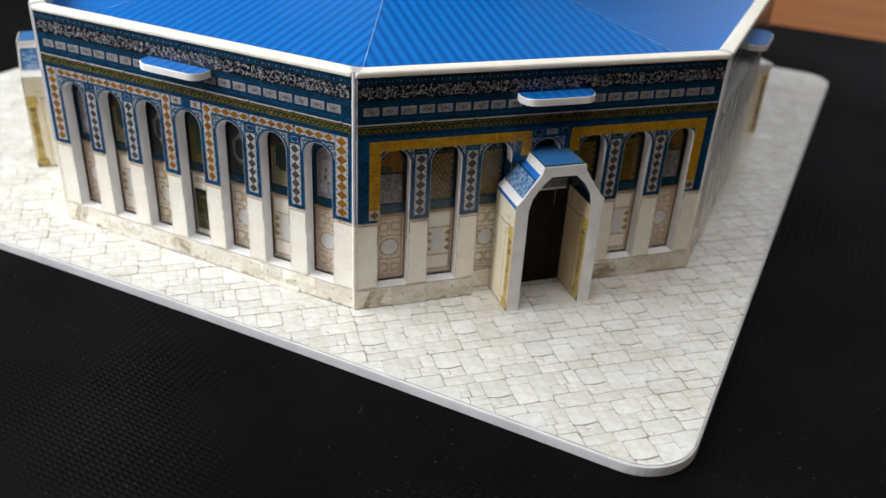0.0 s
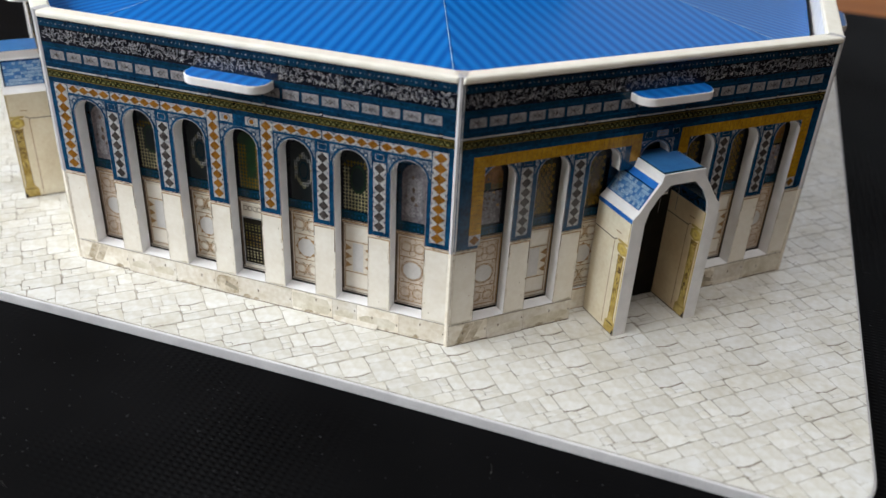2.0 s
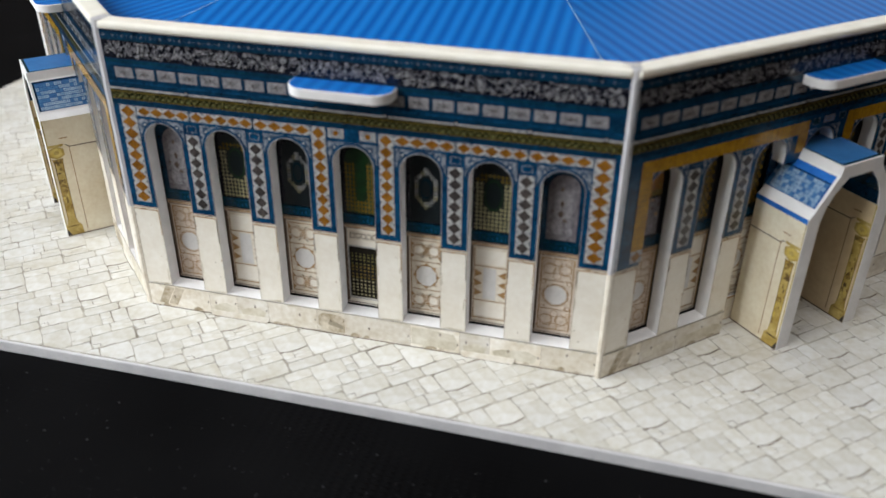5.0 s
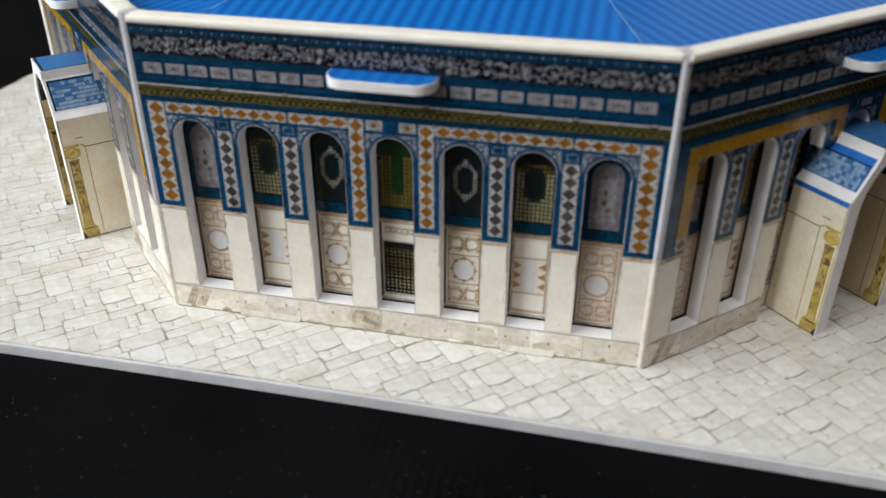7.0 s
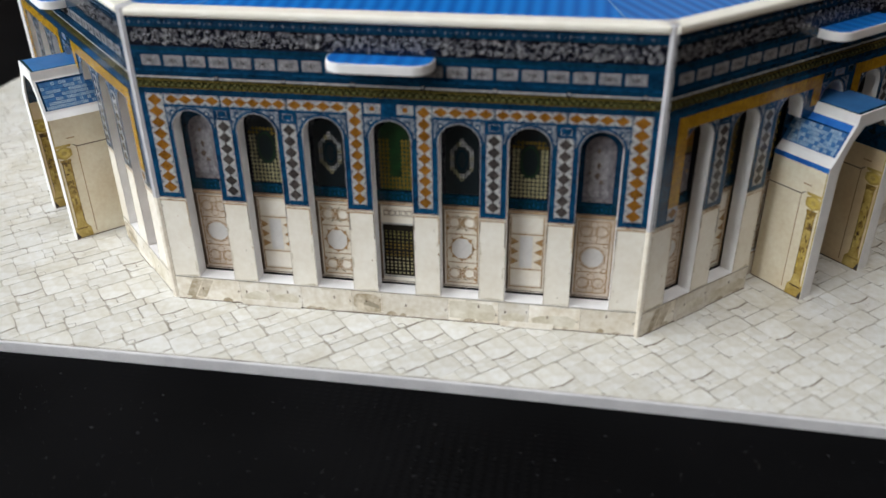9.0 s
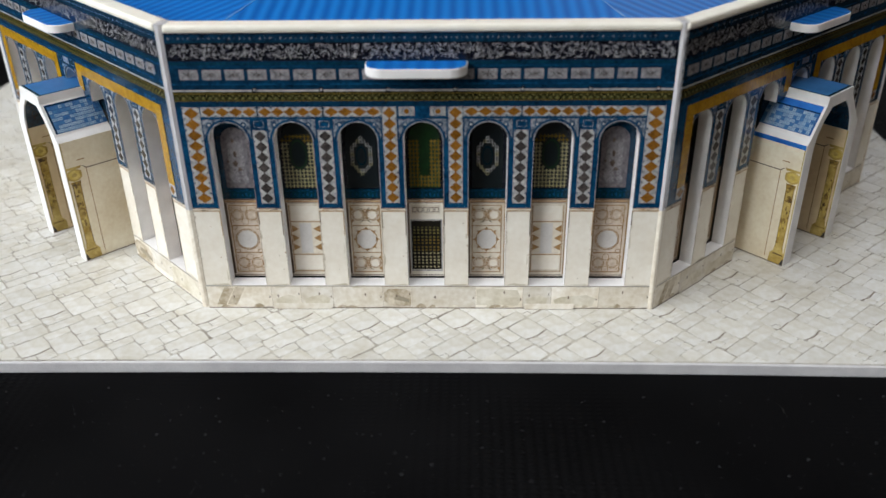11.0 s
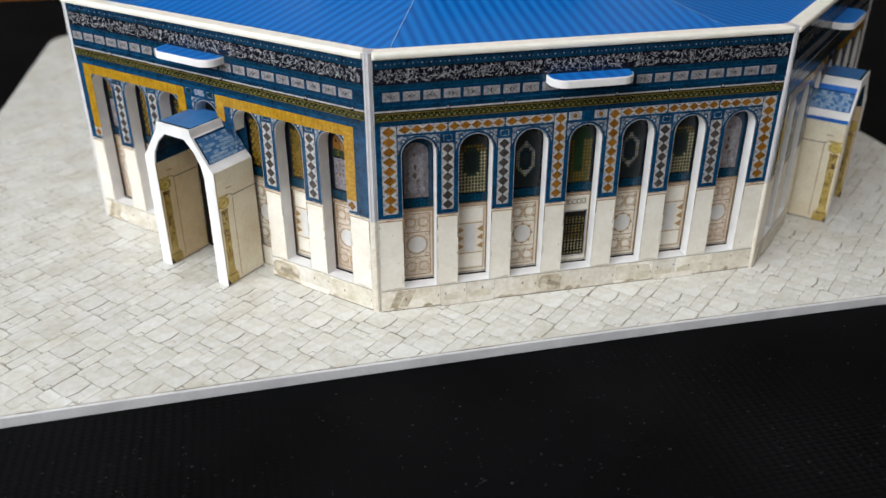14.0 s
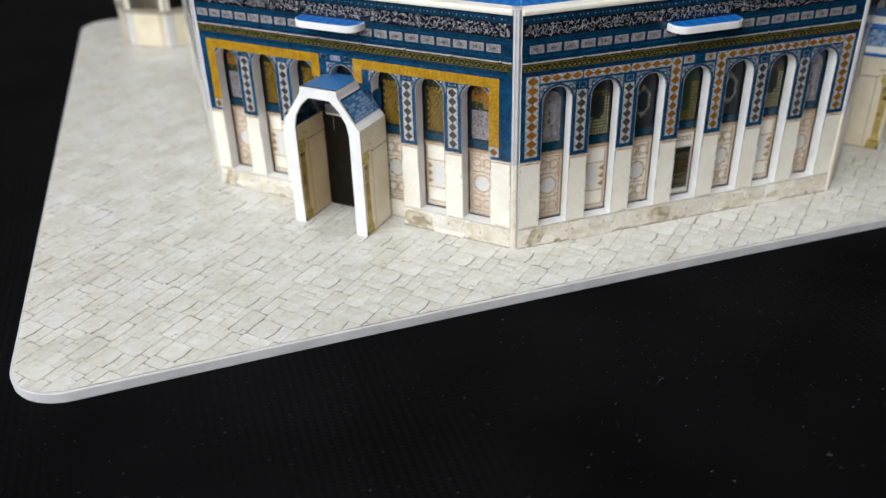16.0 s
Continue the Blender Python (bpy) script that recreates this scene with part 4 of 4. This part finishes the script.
SE, SW = pose(7.195 * CM, -7.19 * CM, 0, 0, 0, 43.2), pose(-7.155 * CM, -6.955 * CM, 0, 0, 0, -45.2)
southeast.matrix_basis = SE
southwest.matrix_basis = SW
copy_thing(south, pose(10.18 * CM, -0.19 * CM, 0, 0, 0, 90))
for a in (180, 270):
    copy_thing(south, turn(a, A))
for a in (135, 225):
    copy_thing(southeast, turn(a, A))

# white foam strips at the eight corners
s = Sheet()
w = 0.068
s.prism([(-w, 0.01), (-0.035, -0.022), (-0.015, -0.014), (0.015, -0.014), (0.035, -0.022), (w, 0.01), (w + 0.06, 0.30), (-w - 0.06, 0.30)], 2.05, TOP + 0.09, STRIP)
s.prism([(-w, 0.01), (-0.035, -0.018), (0.035, -0.018), (w, 0.01), (w + 0.06, 0.30), (-w - 0.06, 0.30)], 0, 2.05, PANEL)
strip = part("corner_strip", s, model, "pale grey foam joint strip", weld=True)
VX = A / math.cos(radians(22.5))
strip.matrix_basis = pose(4.185 * CM, -9.99 * CM, 0, 0, 0, 22)
copy_thing(strip, pose(-4.20 * CM, -9.95 * CM, 0, 0, 0, -22.5))
copy_thing(strip, pose(10.2 * CM, -4.37 * CM, 0, 0, 0, 67))
copy_thing(strip, pose(-10.05 * CM, -4.01 * CM, 0, 0, 0, -67.5))
for k in (2, 3, 4, 5):
    copy_thing(strip, turn(22.5 + 45 * k, VX))

# ---------------------------------------------------------------- roof and drum
RIN, ROUT, ZIN, ZOUT = 4.3, A - FOAMT - 0.02, 5.72, 4.80
t = math.tan(radians(22.5))
s = Sheet()
s.face([(-ROUT * t, -ROUT, ZOUT), (ROUT * t, -ROUT, ZOUT), (RIN * t, -RIN, ZIN), (-RIN * t, -RIN, ZIN)], ROOF)
s.face([(-ROUT * t, -ROUT, ZOUT - 0.2), (-RIN * t, -RIN, ZIN - 0.2), (RIN * t, -RIN, ZIN - 0.2), (ROUT * t, -ROUT, ZOUT - 0.2)], FOAM)
facet = part("roof_panel", s, model, "glossy blue ribbed roof sheet")
facet.matrix_basis = turn(0)
for k in range(1, 8):
    copy_thing(facet, turn(45 * k))
s = Sheet()
s.face([(-0.007, -ROUT / math.cos(radians(22.5)), ZOUT + 0.01), (0.007, -ROUT / math.cos(radians(22.5)), ZOUT + 0.01), (0.007, -RIN / math.cos(radians(22.5)), ZIN + 0.01), (-0.007, -RIN / math.cos(radians(22.5)), ZIN + 0.01)], TILEPALE)
seam = part("roof_seam", s, model, "thin pale seam between roof sheets")
seam.matrix_basis = turn(22.5)
for k in range(1, 8):
    copy_thing(seam, turn(22.5 + 45 * k))
s = Sheet()
s.prism([(4.9 * math.cos(radians(22.5 + 45 * k)), 4.9 * math.sin(radians(22.5 + 45 * k))) for k in range(8)], 5.2, 7.2, NAVY, FOAM)
part("drum", s, model, "dark blue printed drum under the dome")

# ---------------------------------------------------------------- porches


tiles, blots = random.Random(8), random.Random(17)


def porch():
    """Foam porch with a stepped arched vault; local -y is outwards from the wall."""
    outer = [(-1.0, 0), (-1.0, 2.60), (-0.90, 2.70), (-0.50, 3.27), (-0.47, 3.42), (0.47, 3.42), (0.50, 3.27), (0.90, 2.70), (1.0, 2.60), (1.0, 0)]
    inner = [(-0.72, 0), (-0.72, 2.45), (-0.66, 2.72), (-0.5, 2.98), (-0.28, 3.19), (0.28, 3.19), (0.5, 2.98), (0.66, 2.72), (0.72, 2.45), (0.72, 0)]
    y0, y1 = -0.86, FOAMT - 0.04
    s = Sheet()
    for a, b, c, d in zip(outer, outer[1:], inner, inner[1:]):
        s.face([(a[0], y0, a[1]), (c[0], y0, c[1]), (d[0], y0, d[1]), (b[0], y0, b[1])], FOAM)
        s.face([(a[0], y0, a[1]), (b[0], y0, b[1]), (b[0], y1, b[1]), (a[0], y1, a[1])], FOAM)
        s.face([(c[0], y1, c[1]), (d[0], y1, d[1]), (d[0], y0, d[1]), (c[0], y0, c[1])], FOAM)
        s.face([(a[0], y1, a[1]), (b[0], y1, b[1]), (d[0], y1, d[1]), (c[0], y1, c[1])], FOAM)
    body = part("porch", s, model, "cream foam porch with a blue mosaic vault", weld=True)

    def side(x, sign, name, zt, face=PORCHWALL):
        s = Sheet()

        def q(ya, za, yb, zb, lift, mat):
            pts = [(x + sign * lift, ya, za), (x + sign * lift, yb, za), (x + sign * lift, yb, zb), (x + sign * lift, ya, zb)]
            s.face(pts if sign > 0 else pts[::-1], mat)
        q(y0 + 0.01, 0.0, y1, zt, 0.004, face)
        q(y0 + 0.01, 0.0, y1, 0.022, 0.0075, BROWN)
        # panel lines
        q(y0 + 0.42, 1.98, y1, 2.0, 0.008, BROWN)
        q(y0 + 0.26, 2.18, y0 + 0.42, 2.2, 0.008, TAN)
        q(y0 + 0.41, 0.1, y0 + 0.425, 2.0, 0.008, TAN)
        # gilt column with capital and base, in blotched gold and dark marble

        def patch(outline, mat, lift):
            s.face([(x + sign * lift, y0 + max(0.155 + (v - 0.22) * 1.3, 0.012), z) for v, z in outline][::sign], mat)
        patch(((0.08, 0.02), (0.36, 0.02), (0.35, 0.22), (0.30, 0.29), (0.29, 0.38), (0.15, 0.38), (0.14, 0.29), (0.09, 0.22)), COLUMN, 0.009)
        patch(((0.08, 0.02), (0.17, 0.02), (0.13, 0.14), (0.08, 0.17)), GREY, 0.010)
        patch(((0.155, 0.36), (0.285, 0.36), (0.275, 1.70), (0.165, 1.70)), COLUMN, 0.0085)
        for k in range(26):
            v, z = blots.uniform(0.165, 0.272), 0.42 + 1.25 * blots.random() ** 0.7
            rv, rz = blots.uniform(0.008, 0.03), blots.uniform(0.02, 0.07)
            mat = SHAFT if z > 0.95 or k % 2 else GILT
            patch([(min(max(v + rv * math.cos(q), 0.16), 0.28), z + rz * math.sin(q)) for q in (0.1, 1.2, 2.2, 3.2, 4.3, 5.4)], mat, 0.0095 + 0.00008 * k)
        for v in (0.155, 0.272):
            patch(((v, 0.36), (v + 0.013, 0.36), (v + 0.011, 1.1), (v + 0.016, 1.70), (v, 1.70)), SHAFT, 0.0117)
        patch(((0.155, 1.66), (0.285, 1.66), (0.30, 1.76), (0.14, 1.76)), SHAFT, 0.0118)
        for r, mat, lift in ((0.14, COLUMN, 0.0122), (0.10, GILT, 0.0126), (0.045, COLUMN, 0.013)):
            patch([(0.222 + r * 0.92 * math.cos(q * 0.5236) * (0.9 + 0.1 * (q % 2)), 1.90 + r * math.sin(q * 0.5236) * (0.9 + 0.1 * (q % 2))) for q in range(12)], mat, lift)
        patch(((0.12, 2.02), (0.33, 2.02), (0.35, 2.07), (0.10, 2.07)), COLUMN, 0.0124)
        patch(((0.13, 0.21), (0.31, 0.21), (0.30, 0.24), (0.14, 0.24)), SHAFT, 0.0118)
        s.face([(x + sign * 0.008, y0 + v, z) for v, z in ((0.425, 2.0), (0.35, 2.06), (0.345, 2.045), (0.41, 1.985))][::-sign], BROWN)
        q(y0 + 0.01, 0.0, y0 + 0.03, zt, 0.007, COLUMN)
        if zt > 2.5 and sign < 0:
            q(y0 + 0.01, zt - 0.09, y1, zt, 0.009, ROOFBLUE)
        part(name, s, body, "cream print with a gilt corner column")
    side(-1.0, -1, "side_print", 2.6)
    side(1.0, 1, "side_print", 2.6)
    # inner faces take the print with shade and warm bounce painted in
    side(-0.72, 1, "inner_print", 2.44, PORCHSHADE)
    side(0.72, -1, "inner_print", 2.44, PORCHSHADE)
    s = Sheet()
    vault = [(p * 0.992, z - 0.006) for p, z in inner[1:-1]]
    for (a, b), (c, d) in zip(vault, vault[1:]):
        s.face([(a, y1, b), (c, y1, d), (c, y0 + 0.03, d), (a, y0 + 0.03, b)], NAVY)
    part("vault_print", s, body, "dark blue print inside the vault")
    for e in (-1, 1):
        s = Sheet()
        a, b = (e * 0.868, 2.745), (e * 0.522, 3.238)
        nx, nz = e * 0.0045, 0.0025
        pts = [(a[0] + nx, y0 + 0.05, a[1] + nz), (a[0] + nx, y1, a[1] + nz), (b[0] + nx, y1, b[1] + nz), (b[0] + nx, y0 + 0.05, b[1] + nz)]
        s.face(pts[::e], TILEBASE)

        def on_slope(ya, yb, ka, kb, lift, mat):
            c = [(a[0] + (b[0] - a[0]) * k + nx * lift, y, a[1] + (b[1] - a[1]) * k + nz * lift) for y, k in ((ya, ka), (yb, ka), (yb, kb), (ya, kb))]
            s.face(c[::e], mat)
        if e < 0:
            on_slope(y0 + 0.05, y1, 0.78, 0.99, 1.6, ROOFBLUE)
            on_slope(y0 + 0.05, y1, 0.745, 0.78, 1.9, NAVY)
        else:
            on_slope(y0 + 0.05, y1, 0.94, 0.99, 1.9, NAVY)
            on_slope(y0 + 0.05, y0 + 0.085, 0.0, 0.94, 1.9, NAVY)
        for row in range(6 if e < 0 else 7):
            for col in range(14):
                ya, ka = y0 + 0.09 + col * 0.0715, 0.03 + row * (0.119 if e < 0 else 0.129)
                pale = tiles.random() < 0.86 - 0.035 * abs(col - 7) - 0.04 * abs(row - 2)
                on_slope(ya, ya + 0.062, ka, ka + 0.103, 1.6, TILEPALE if pale else TILEMID)
                if (row + col) % 2:
                    on_slope(ya + 0.018, ya + 0.044, ka + 0.033, ka + 0.07, 1.9, TILEMID if pale else TILEBASE)
                else:
                    on_slope(ya + 0.025, ya + 0.037, ka, ka + 0.103, 1.9, TILEMID)
        part("slope_tiles", s, body, "blue and white mosaic print")
    s = Sheet()
    s.face([(-0.455, y0 + 0.03, 3.425), (0.455, y0 + 0.03, 3.425), (0.455, y1, 3.425), (-0.455, y1, 3.425)], TEAL)
    s.face([(-0.43, y0 + 0.08, 3.429), (0.43, y0 + 0.08, 3.429), (0.43, y1 - 0.03, 3.429), (-0.43, y1 - 0.03, 3.429)], PORCHTOP)
    part("top_tiles", s, body, "plain blue print on the porch top")
    return body


first = porch()
first.matrix_basis = SE @ pose(0.08 * CM, 0.02 * CM, 0)
copy_thing(first, SW @ pose(-0.07 * CM, -0.03 * CM, 0))
copy_thing(first, turn(225, A))


def portico():
    """Wide flat-topped porch of the wall on the far side."""
    s = Sheet()
    for e in (-1, 1):
        a, b = sorted((e * 3.05, e * 2.8))
        s.box(a, -1.62, 0.0, b, -0.03, 2.2, FOAM)
    body = part("portico", s, model, "wide cream foam portico with a flat top", at=turn(135, A), bevel=0.02)
    s = Sheet()
    s.box(-3.07, -1.66, 2.2, 3.07, -0.03, 2.4, FOAM)
    part("flat_top", s, body, bevel=0.03)
    for e in (-1, 1):
        x = e * 3.05
        s = Sheet()
        for y0, y1, z0, z1, lift, m in ((-1.6, -0.03, 0, 2.2, 0.004, PORCHWALL), (-1.58, -1.36, 0.02, 0.3, 0.009, COLUMN), (-1.53, -1.40, 0.3, 1.7, 0.009, SHAFT), (-1.58, -1.36, 1.7, 2.0, 0.009, COLUMN)):
            s.face([(x + e * lift, y, z) for y, z in ((y0, z0), (y1, z0), (y1, z1), (y0, z1))][::e], m)
        part("side_print", s, body, "cream print with a gilt corner column")


portico()

# ---------------------------------------------------------------- small pavilion behind the shrine
pav = tagged(new("pavilion_model"), "small cream octagonal foam pavilion with arches", "model pavilion")
pav.matrix_basis = pose(-10.23 * CM, 11.04 * CM, 0, 0, 0, 11.4)
pr = 2.08
s = Sheet()
hw = pr * math.tan(radians(22.5))
s.box(-hw, 0, 0, hw, 0.2, 1.3, PORCHWALL)
s.rect(-hw, 0.03, -hw + 0.24, 1.3, -0.006, DISC)
s.rect(-hw + 0.24, 0.03, -hw + 0.27, 1.3, -0.008, PJOINT)
s.rect(hw - 0.16, 0.03, hw, 1.3, -0.006, DISC)
s.rect(hw - 0.2, 0.03, hw - 0.16, 1.3, -0.008, PJOINT)
for k in range(7):
    s.disc(hw - 0.29, 0.12 + k * 0.18, 0.045, -0.006, TAN, 6, 1.7)
s.rect(-hw, 0, hw, 0.03, -0.007, BROWN)
op = arch(0, 2.0, hw - 0.2, 16)
front = [(-hw, 1.42), (-hw + 0.2, 1.42)] + op + [(hw - 0.2, 1.42), (hw, 1.42), (hw, 3.3), (-hw, 3.3)]
s.flat(front, 0, CREAM)
s.flat(front[::-1], 0.2, CREAM)
for e in (-1, 1):
    a, b = sorted((e * hw, e * (hw - 0.06)))
    s.rect(a, 1.42, b, 3.3, -0.006, PJOINT)
rim = [(-hw + 0.2, 1.42)] + op + [(hw - 0.2, 1.42)]
for (a, b), (c, d) in zip(rim, rim[1:]):
    s.face([(a, 0, b), (a, 0.2, b), (c, 0.2, d), (c, 0, d)], FOAM)
side0 = part("arcade_side", s, pav)
side0.matrix_basis = turn(0, pr)
s = Sheet()
s.box(-hw - 0.02, -0.07, 1.3, hw + 0.02, 0.2, 1.42, LEDGE)
ledge = part("ledge", s, pav, "grey-brown projecting ledge", bevel=0.015)
ledge.matrix_basis = turn(0, pr)
for k in range(1, 8):
    copy_thing(side0, turn(45 * k, pr))
    copy_thing(ledge, turn(45 * k, pr))
s = Sheet()
s.prism([(2.35 * math.cos(radians(22.5 + 45 * k)), 2.35 * math.sin(radians(22.5 + 45 * k))) for k in range(8)], 3.3, 3.5, ROOFBLUE)
part("roof", s, pav, "flat blue roof plate")
s = Sheet()
s.prism([(0.55 * math.cos(radians(45 * k)), 0.55 * math.sin(radians(45 * k))) for k in range(8)], 0, 3.3, DOOR)
part("core", s, pav)

# ---------------------------------------------------------------- paving stones
# one printed pattern of stones, repeated in rows that shift to and fro, in centimetres from the pattern's dark hook
CELL = [(-0.45, -0.5, 0.06, 0.01), (-0.43, 0.01, -0.24, 0.2), (-0.24, 0.01, 0.06, 0.13), (-0.24, 0.13, 0.06, 0.2), (-0.43, 0.2, 0.06, 0.3), (-0.43, 0.3, 0.18, 0.567), (0.18, 0.3, 0.8, 0.567), (0.06, -0.5,
        0.5, -0.28), (0.06, -0.28, 0.5, 0.3), (0.5, -0.5, 1.06, -0.11), (0.5, -0.11, 0.85, 0.16), (0.5, 0.16, 0.8, 0.3), (0.85, -0.11, 1.17, 0.16), (1.06, -0.29, 1.24, -0.11), (1.06, -0.5, 1.24,
        -0.29), (1.24, -0.5, 1.53, -0.11), (1.17, -0.11, 1.53, 0.01), (1.17, 0.01, 1.55, 0.16), (0.8, 0.16, 1.55, 0.567)]
# joints that print dark and wide: stone, side (0 to 3 from the start of its row round), width
WIDE = {(0, 1): 0.015, (0, 3): 0.018, (2, 2): 0.012, (5, 1): 0.014, (5, 2): 0.015, (5, 3): 0.012, (6, 1): 0.014, (6, 2): 0.017, (18, 1): 0.020, (18, 2): 0.018, (18, 3): 0.012, (15, 0): 0.017, (15, 2): 0.015, (16, 0): 0.012, (8, 3): 0.010, (4, 0): 0.012}
D1, D2 = (0.7412, 0.6713), (0.6713, -0.7412)


def on_board(p, q, i, j):
    """Board place of a point of the pattern in repeat i of row j."""
    p, q = p + i * 1.98 + (0.70 if j % 2 or j == -2 else 0.0) + 0.03 * (j // 2), q + j * 1.067
    if j < -2:
        # the sheet beyond the third row is printed with a slightly larger step
        p, q = p - 0.22 + 0.034 * j, q + 0.0136 * (q - j * 1.067) + (0.031 * (j + 2) if j > -5 else 0.0145 * j - 0.02)
    return 8.467 + p * D1[0] + q * D2[0], -9.374 + p * D1[1] + q * D2[1]


def inside_board(x, y):
    if not (BX0 + 0.06 < x < BX1 - 0.06 and BY0 + 0.06 < y < BY1 - 0.06):
        return False
    cx, cy = min(max(x, BX0 + BR), BX1 - BR), min(max(y, BY0 + BR), BY1 - BR)
    return (x - cx) ** 2 + (y - cy) ** 2 < (BR - 0.06) ** 2


def in_octagon(x, y, a):
    return max(abs(x), abs(y)) < a and (abs(x) + abs(y)) * math.sqrt(0.5) < a


def clip_poly(poly, nx, ny, d):
    out = []
    for (xa, ya), (xb, yb) in zip(poly, poly[1:] + poly[:1]):
        fa, fb = nx * xa + ny * ya - d, nx * xb + ny * yb - d
        if fa <= 0:
            out.append((xa, ya))
        if fa * fb < 0:
            k = fa / (fa - fb)
            out.append((xa + k * (xb - xa), ya + k * (yb - ya)))
    return out


BOARD_CUTS = [(1, 0, BX1 - 0.055), (-1, 0, -BX0 - 0.055), (0, 1, BY1 - 0.055), (0, -1, -BY0 - 0.055)]
for cx, cy, a0 in ((BX1 - BR, BY0 + BR, -90), (BX1 - BR, BY1 - BR, 0), (BX0 + BR, BY1 - BR, 90), (BX0 + BR, BY0 + BR, 180)):
    for k in range(1, 6):
        a = radians(a0 + 15 * k)
        BOARD_CUTS.append((math.cos(a), math.sin(a), math.cos(a) * cx + math.sin(a) * cy + BR - 0.055))

gaps = random.Random(21)
GAP = [[WIDE.get((k, n), gaps.choice((0.0012, 0.002, 0.003, 0.004))) for n in range(4)] for k in range(len(CELL))]
JIT = [[(gaps.uniform(-0.004, 0.004), gaps.uniform(-0.004, 0.004)) for _ in range(12)] for _ in CELL]
rest, near = Sheet(), 0
shared = {}
for i in range(-26, 27):
    for j in range(-32, 33):
        for k, (p0, q0, p1, q1) in enumerate(CELL):
            g, jt = GAP[k], JIT[k]
            a0, b0, a1, b1 = p0 + g[0], q0 + g[1], p1 - g[2], q1 - g[3]
            corner = [(a0 + (a1 - a0) * p, b0 + (b1 - b0) * q) for p, q in ((0.03, 0.03), (0.33, 0), (0.67, 0), (0.97, 0.03), (1, 0.33), (1, 0.67), (0.97, 0.97), (0.67, 1), (0.33, 1), (0.03, 0.97), (0, 0.67), (0, 0.33))]
            corner = [(p + jt[n][0], q + jt[n][1]) for n, (p, q) in enumerate(corner)]
            pts = [on_board(p, q, i, j) for p, q in corner]
            mx, my = sum(p[0] for p in pts) / 12, sum(p[1] for p in pts) / 12
            if not (BX0 - 1 < mx < BX1 + 1 and BY0 - 1 < my < BY1 + 1) or in_octagon(mx, my, A - 0.6):
                continue
            whole = all(inside_board(*p) for p in pts)
            pts = pts[::-1]
            if whole and near < 300 and my < -9.6 and mx > -9.5 and not in_octagon(mx, my, A + 0.3):
                if k not in shared:
                    one = Sheet()
                    one.prism([(x - mx, y - my) for x, y in pts], 0.0, 0.006, STONE)
                    shared[k] = mesh_of("paving_stone", one)
                ob = new("paving_stone", shared[k])
                ob.parent = base
                sx, sy = skew(mx, my)
                ob.location = (sx * CM, sy * CM, -0.004 * CM)
                near += 1
                continue
            for cut in BOARD_CUTS:
                pts = clip_poly(pts, *cut)
                if len(pts) < 3:
                    break
            if len(pts) >= 3:
                rest.prism([skew(*p) for p in pts], -0.004, 0.002, STONE)
hooks = Sheet()
for i in range(-26, 27):
    for j in range(-32, 33):
        for path, w in ((((-0.45, -0.03), (-0.34, 0.0), (-0.25, 0.035), (-0.1, 0.02), (0.0, 0.0)), 0.018), (((0.94, 0.545), (0.94, 0.44), (0.82, 0.43)), 0.010), (((1.18, 0.555), (0.96, 0.56)), 0.014), (((-0.41, 0.21), (-0.39, 0.31)), 0.006)):
            for (pa, qa), (pb, qb) in zip(path, path[1:]):
                n = math.hypot(pb - pa, qb - qa)
                vx, vy = -(qb - qa) / n * w / 2, (pb - pa) / n * w / 2
                quad = [on_board(p, q, i, j) for p, q in ((pa - vx, qa - vy), (pb - vx, qb - vy), (pb + vx, qb + vy), (pa + vx, qa + vy))]
                if all(inside_board(*p) for p in quad) and not in_octagon(*quad[0], A - 0.4):
                    hooks.face([(*skew(*p), 0.0035) for p in quad[::-1]], BROWN)
tagged(part("joint_mark", hooks, base), "dark printed hooks along paving joints", kind="stuff")
tagged(part("paving", rest, base), "cream printed paving stones", kind="stuff")
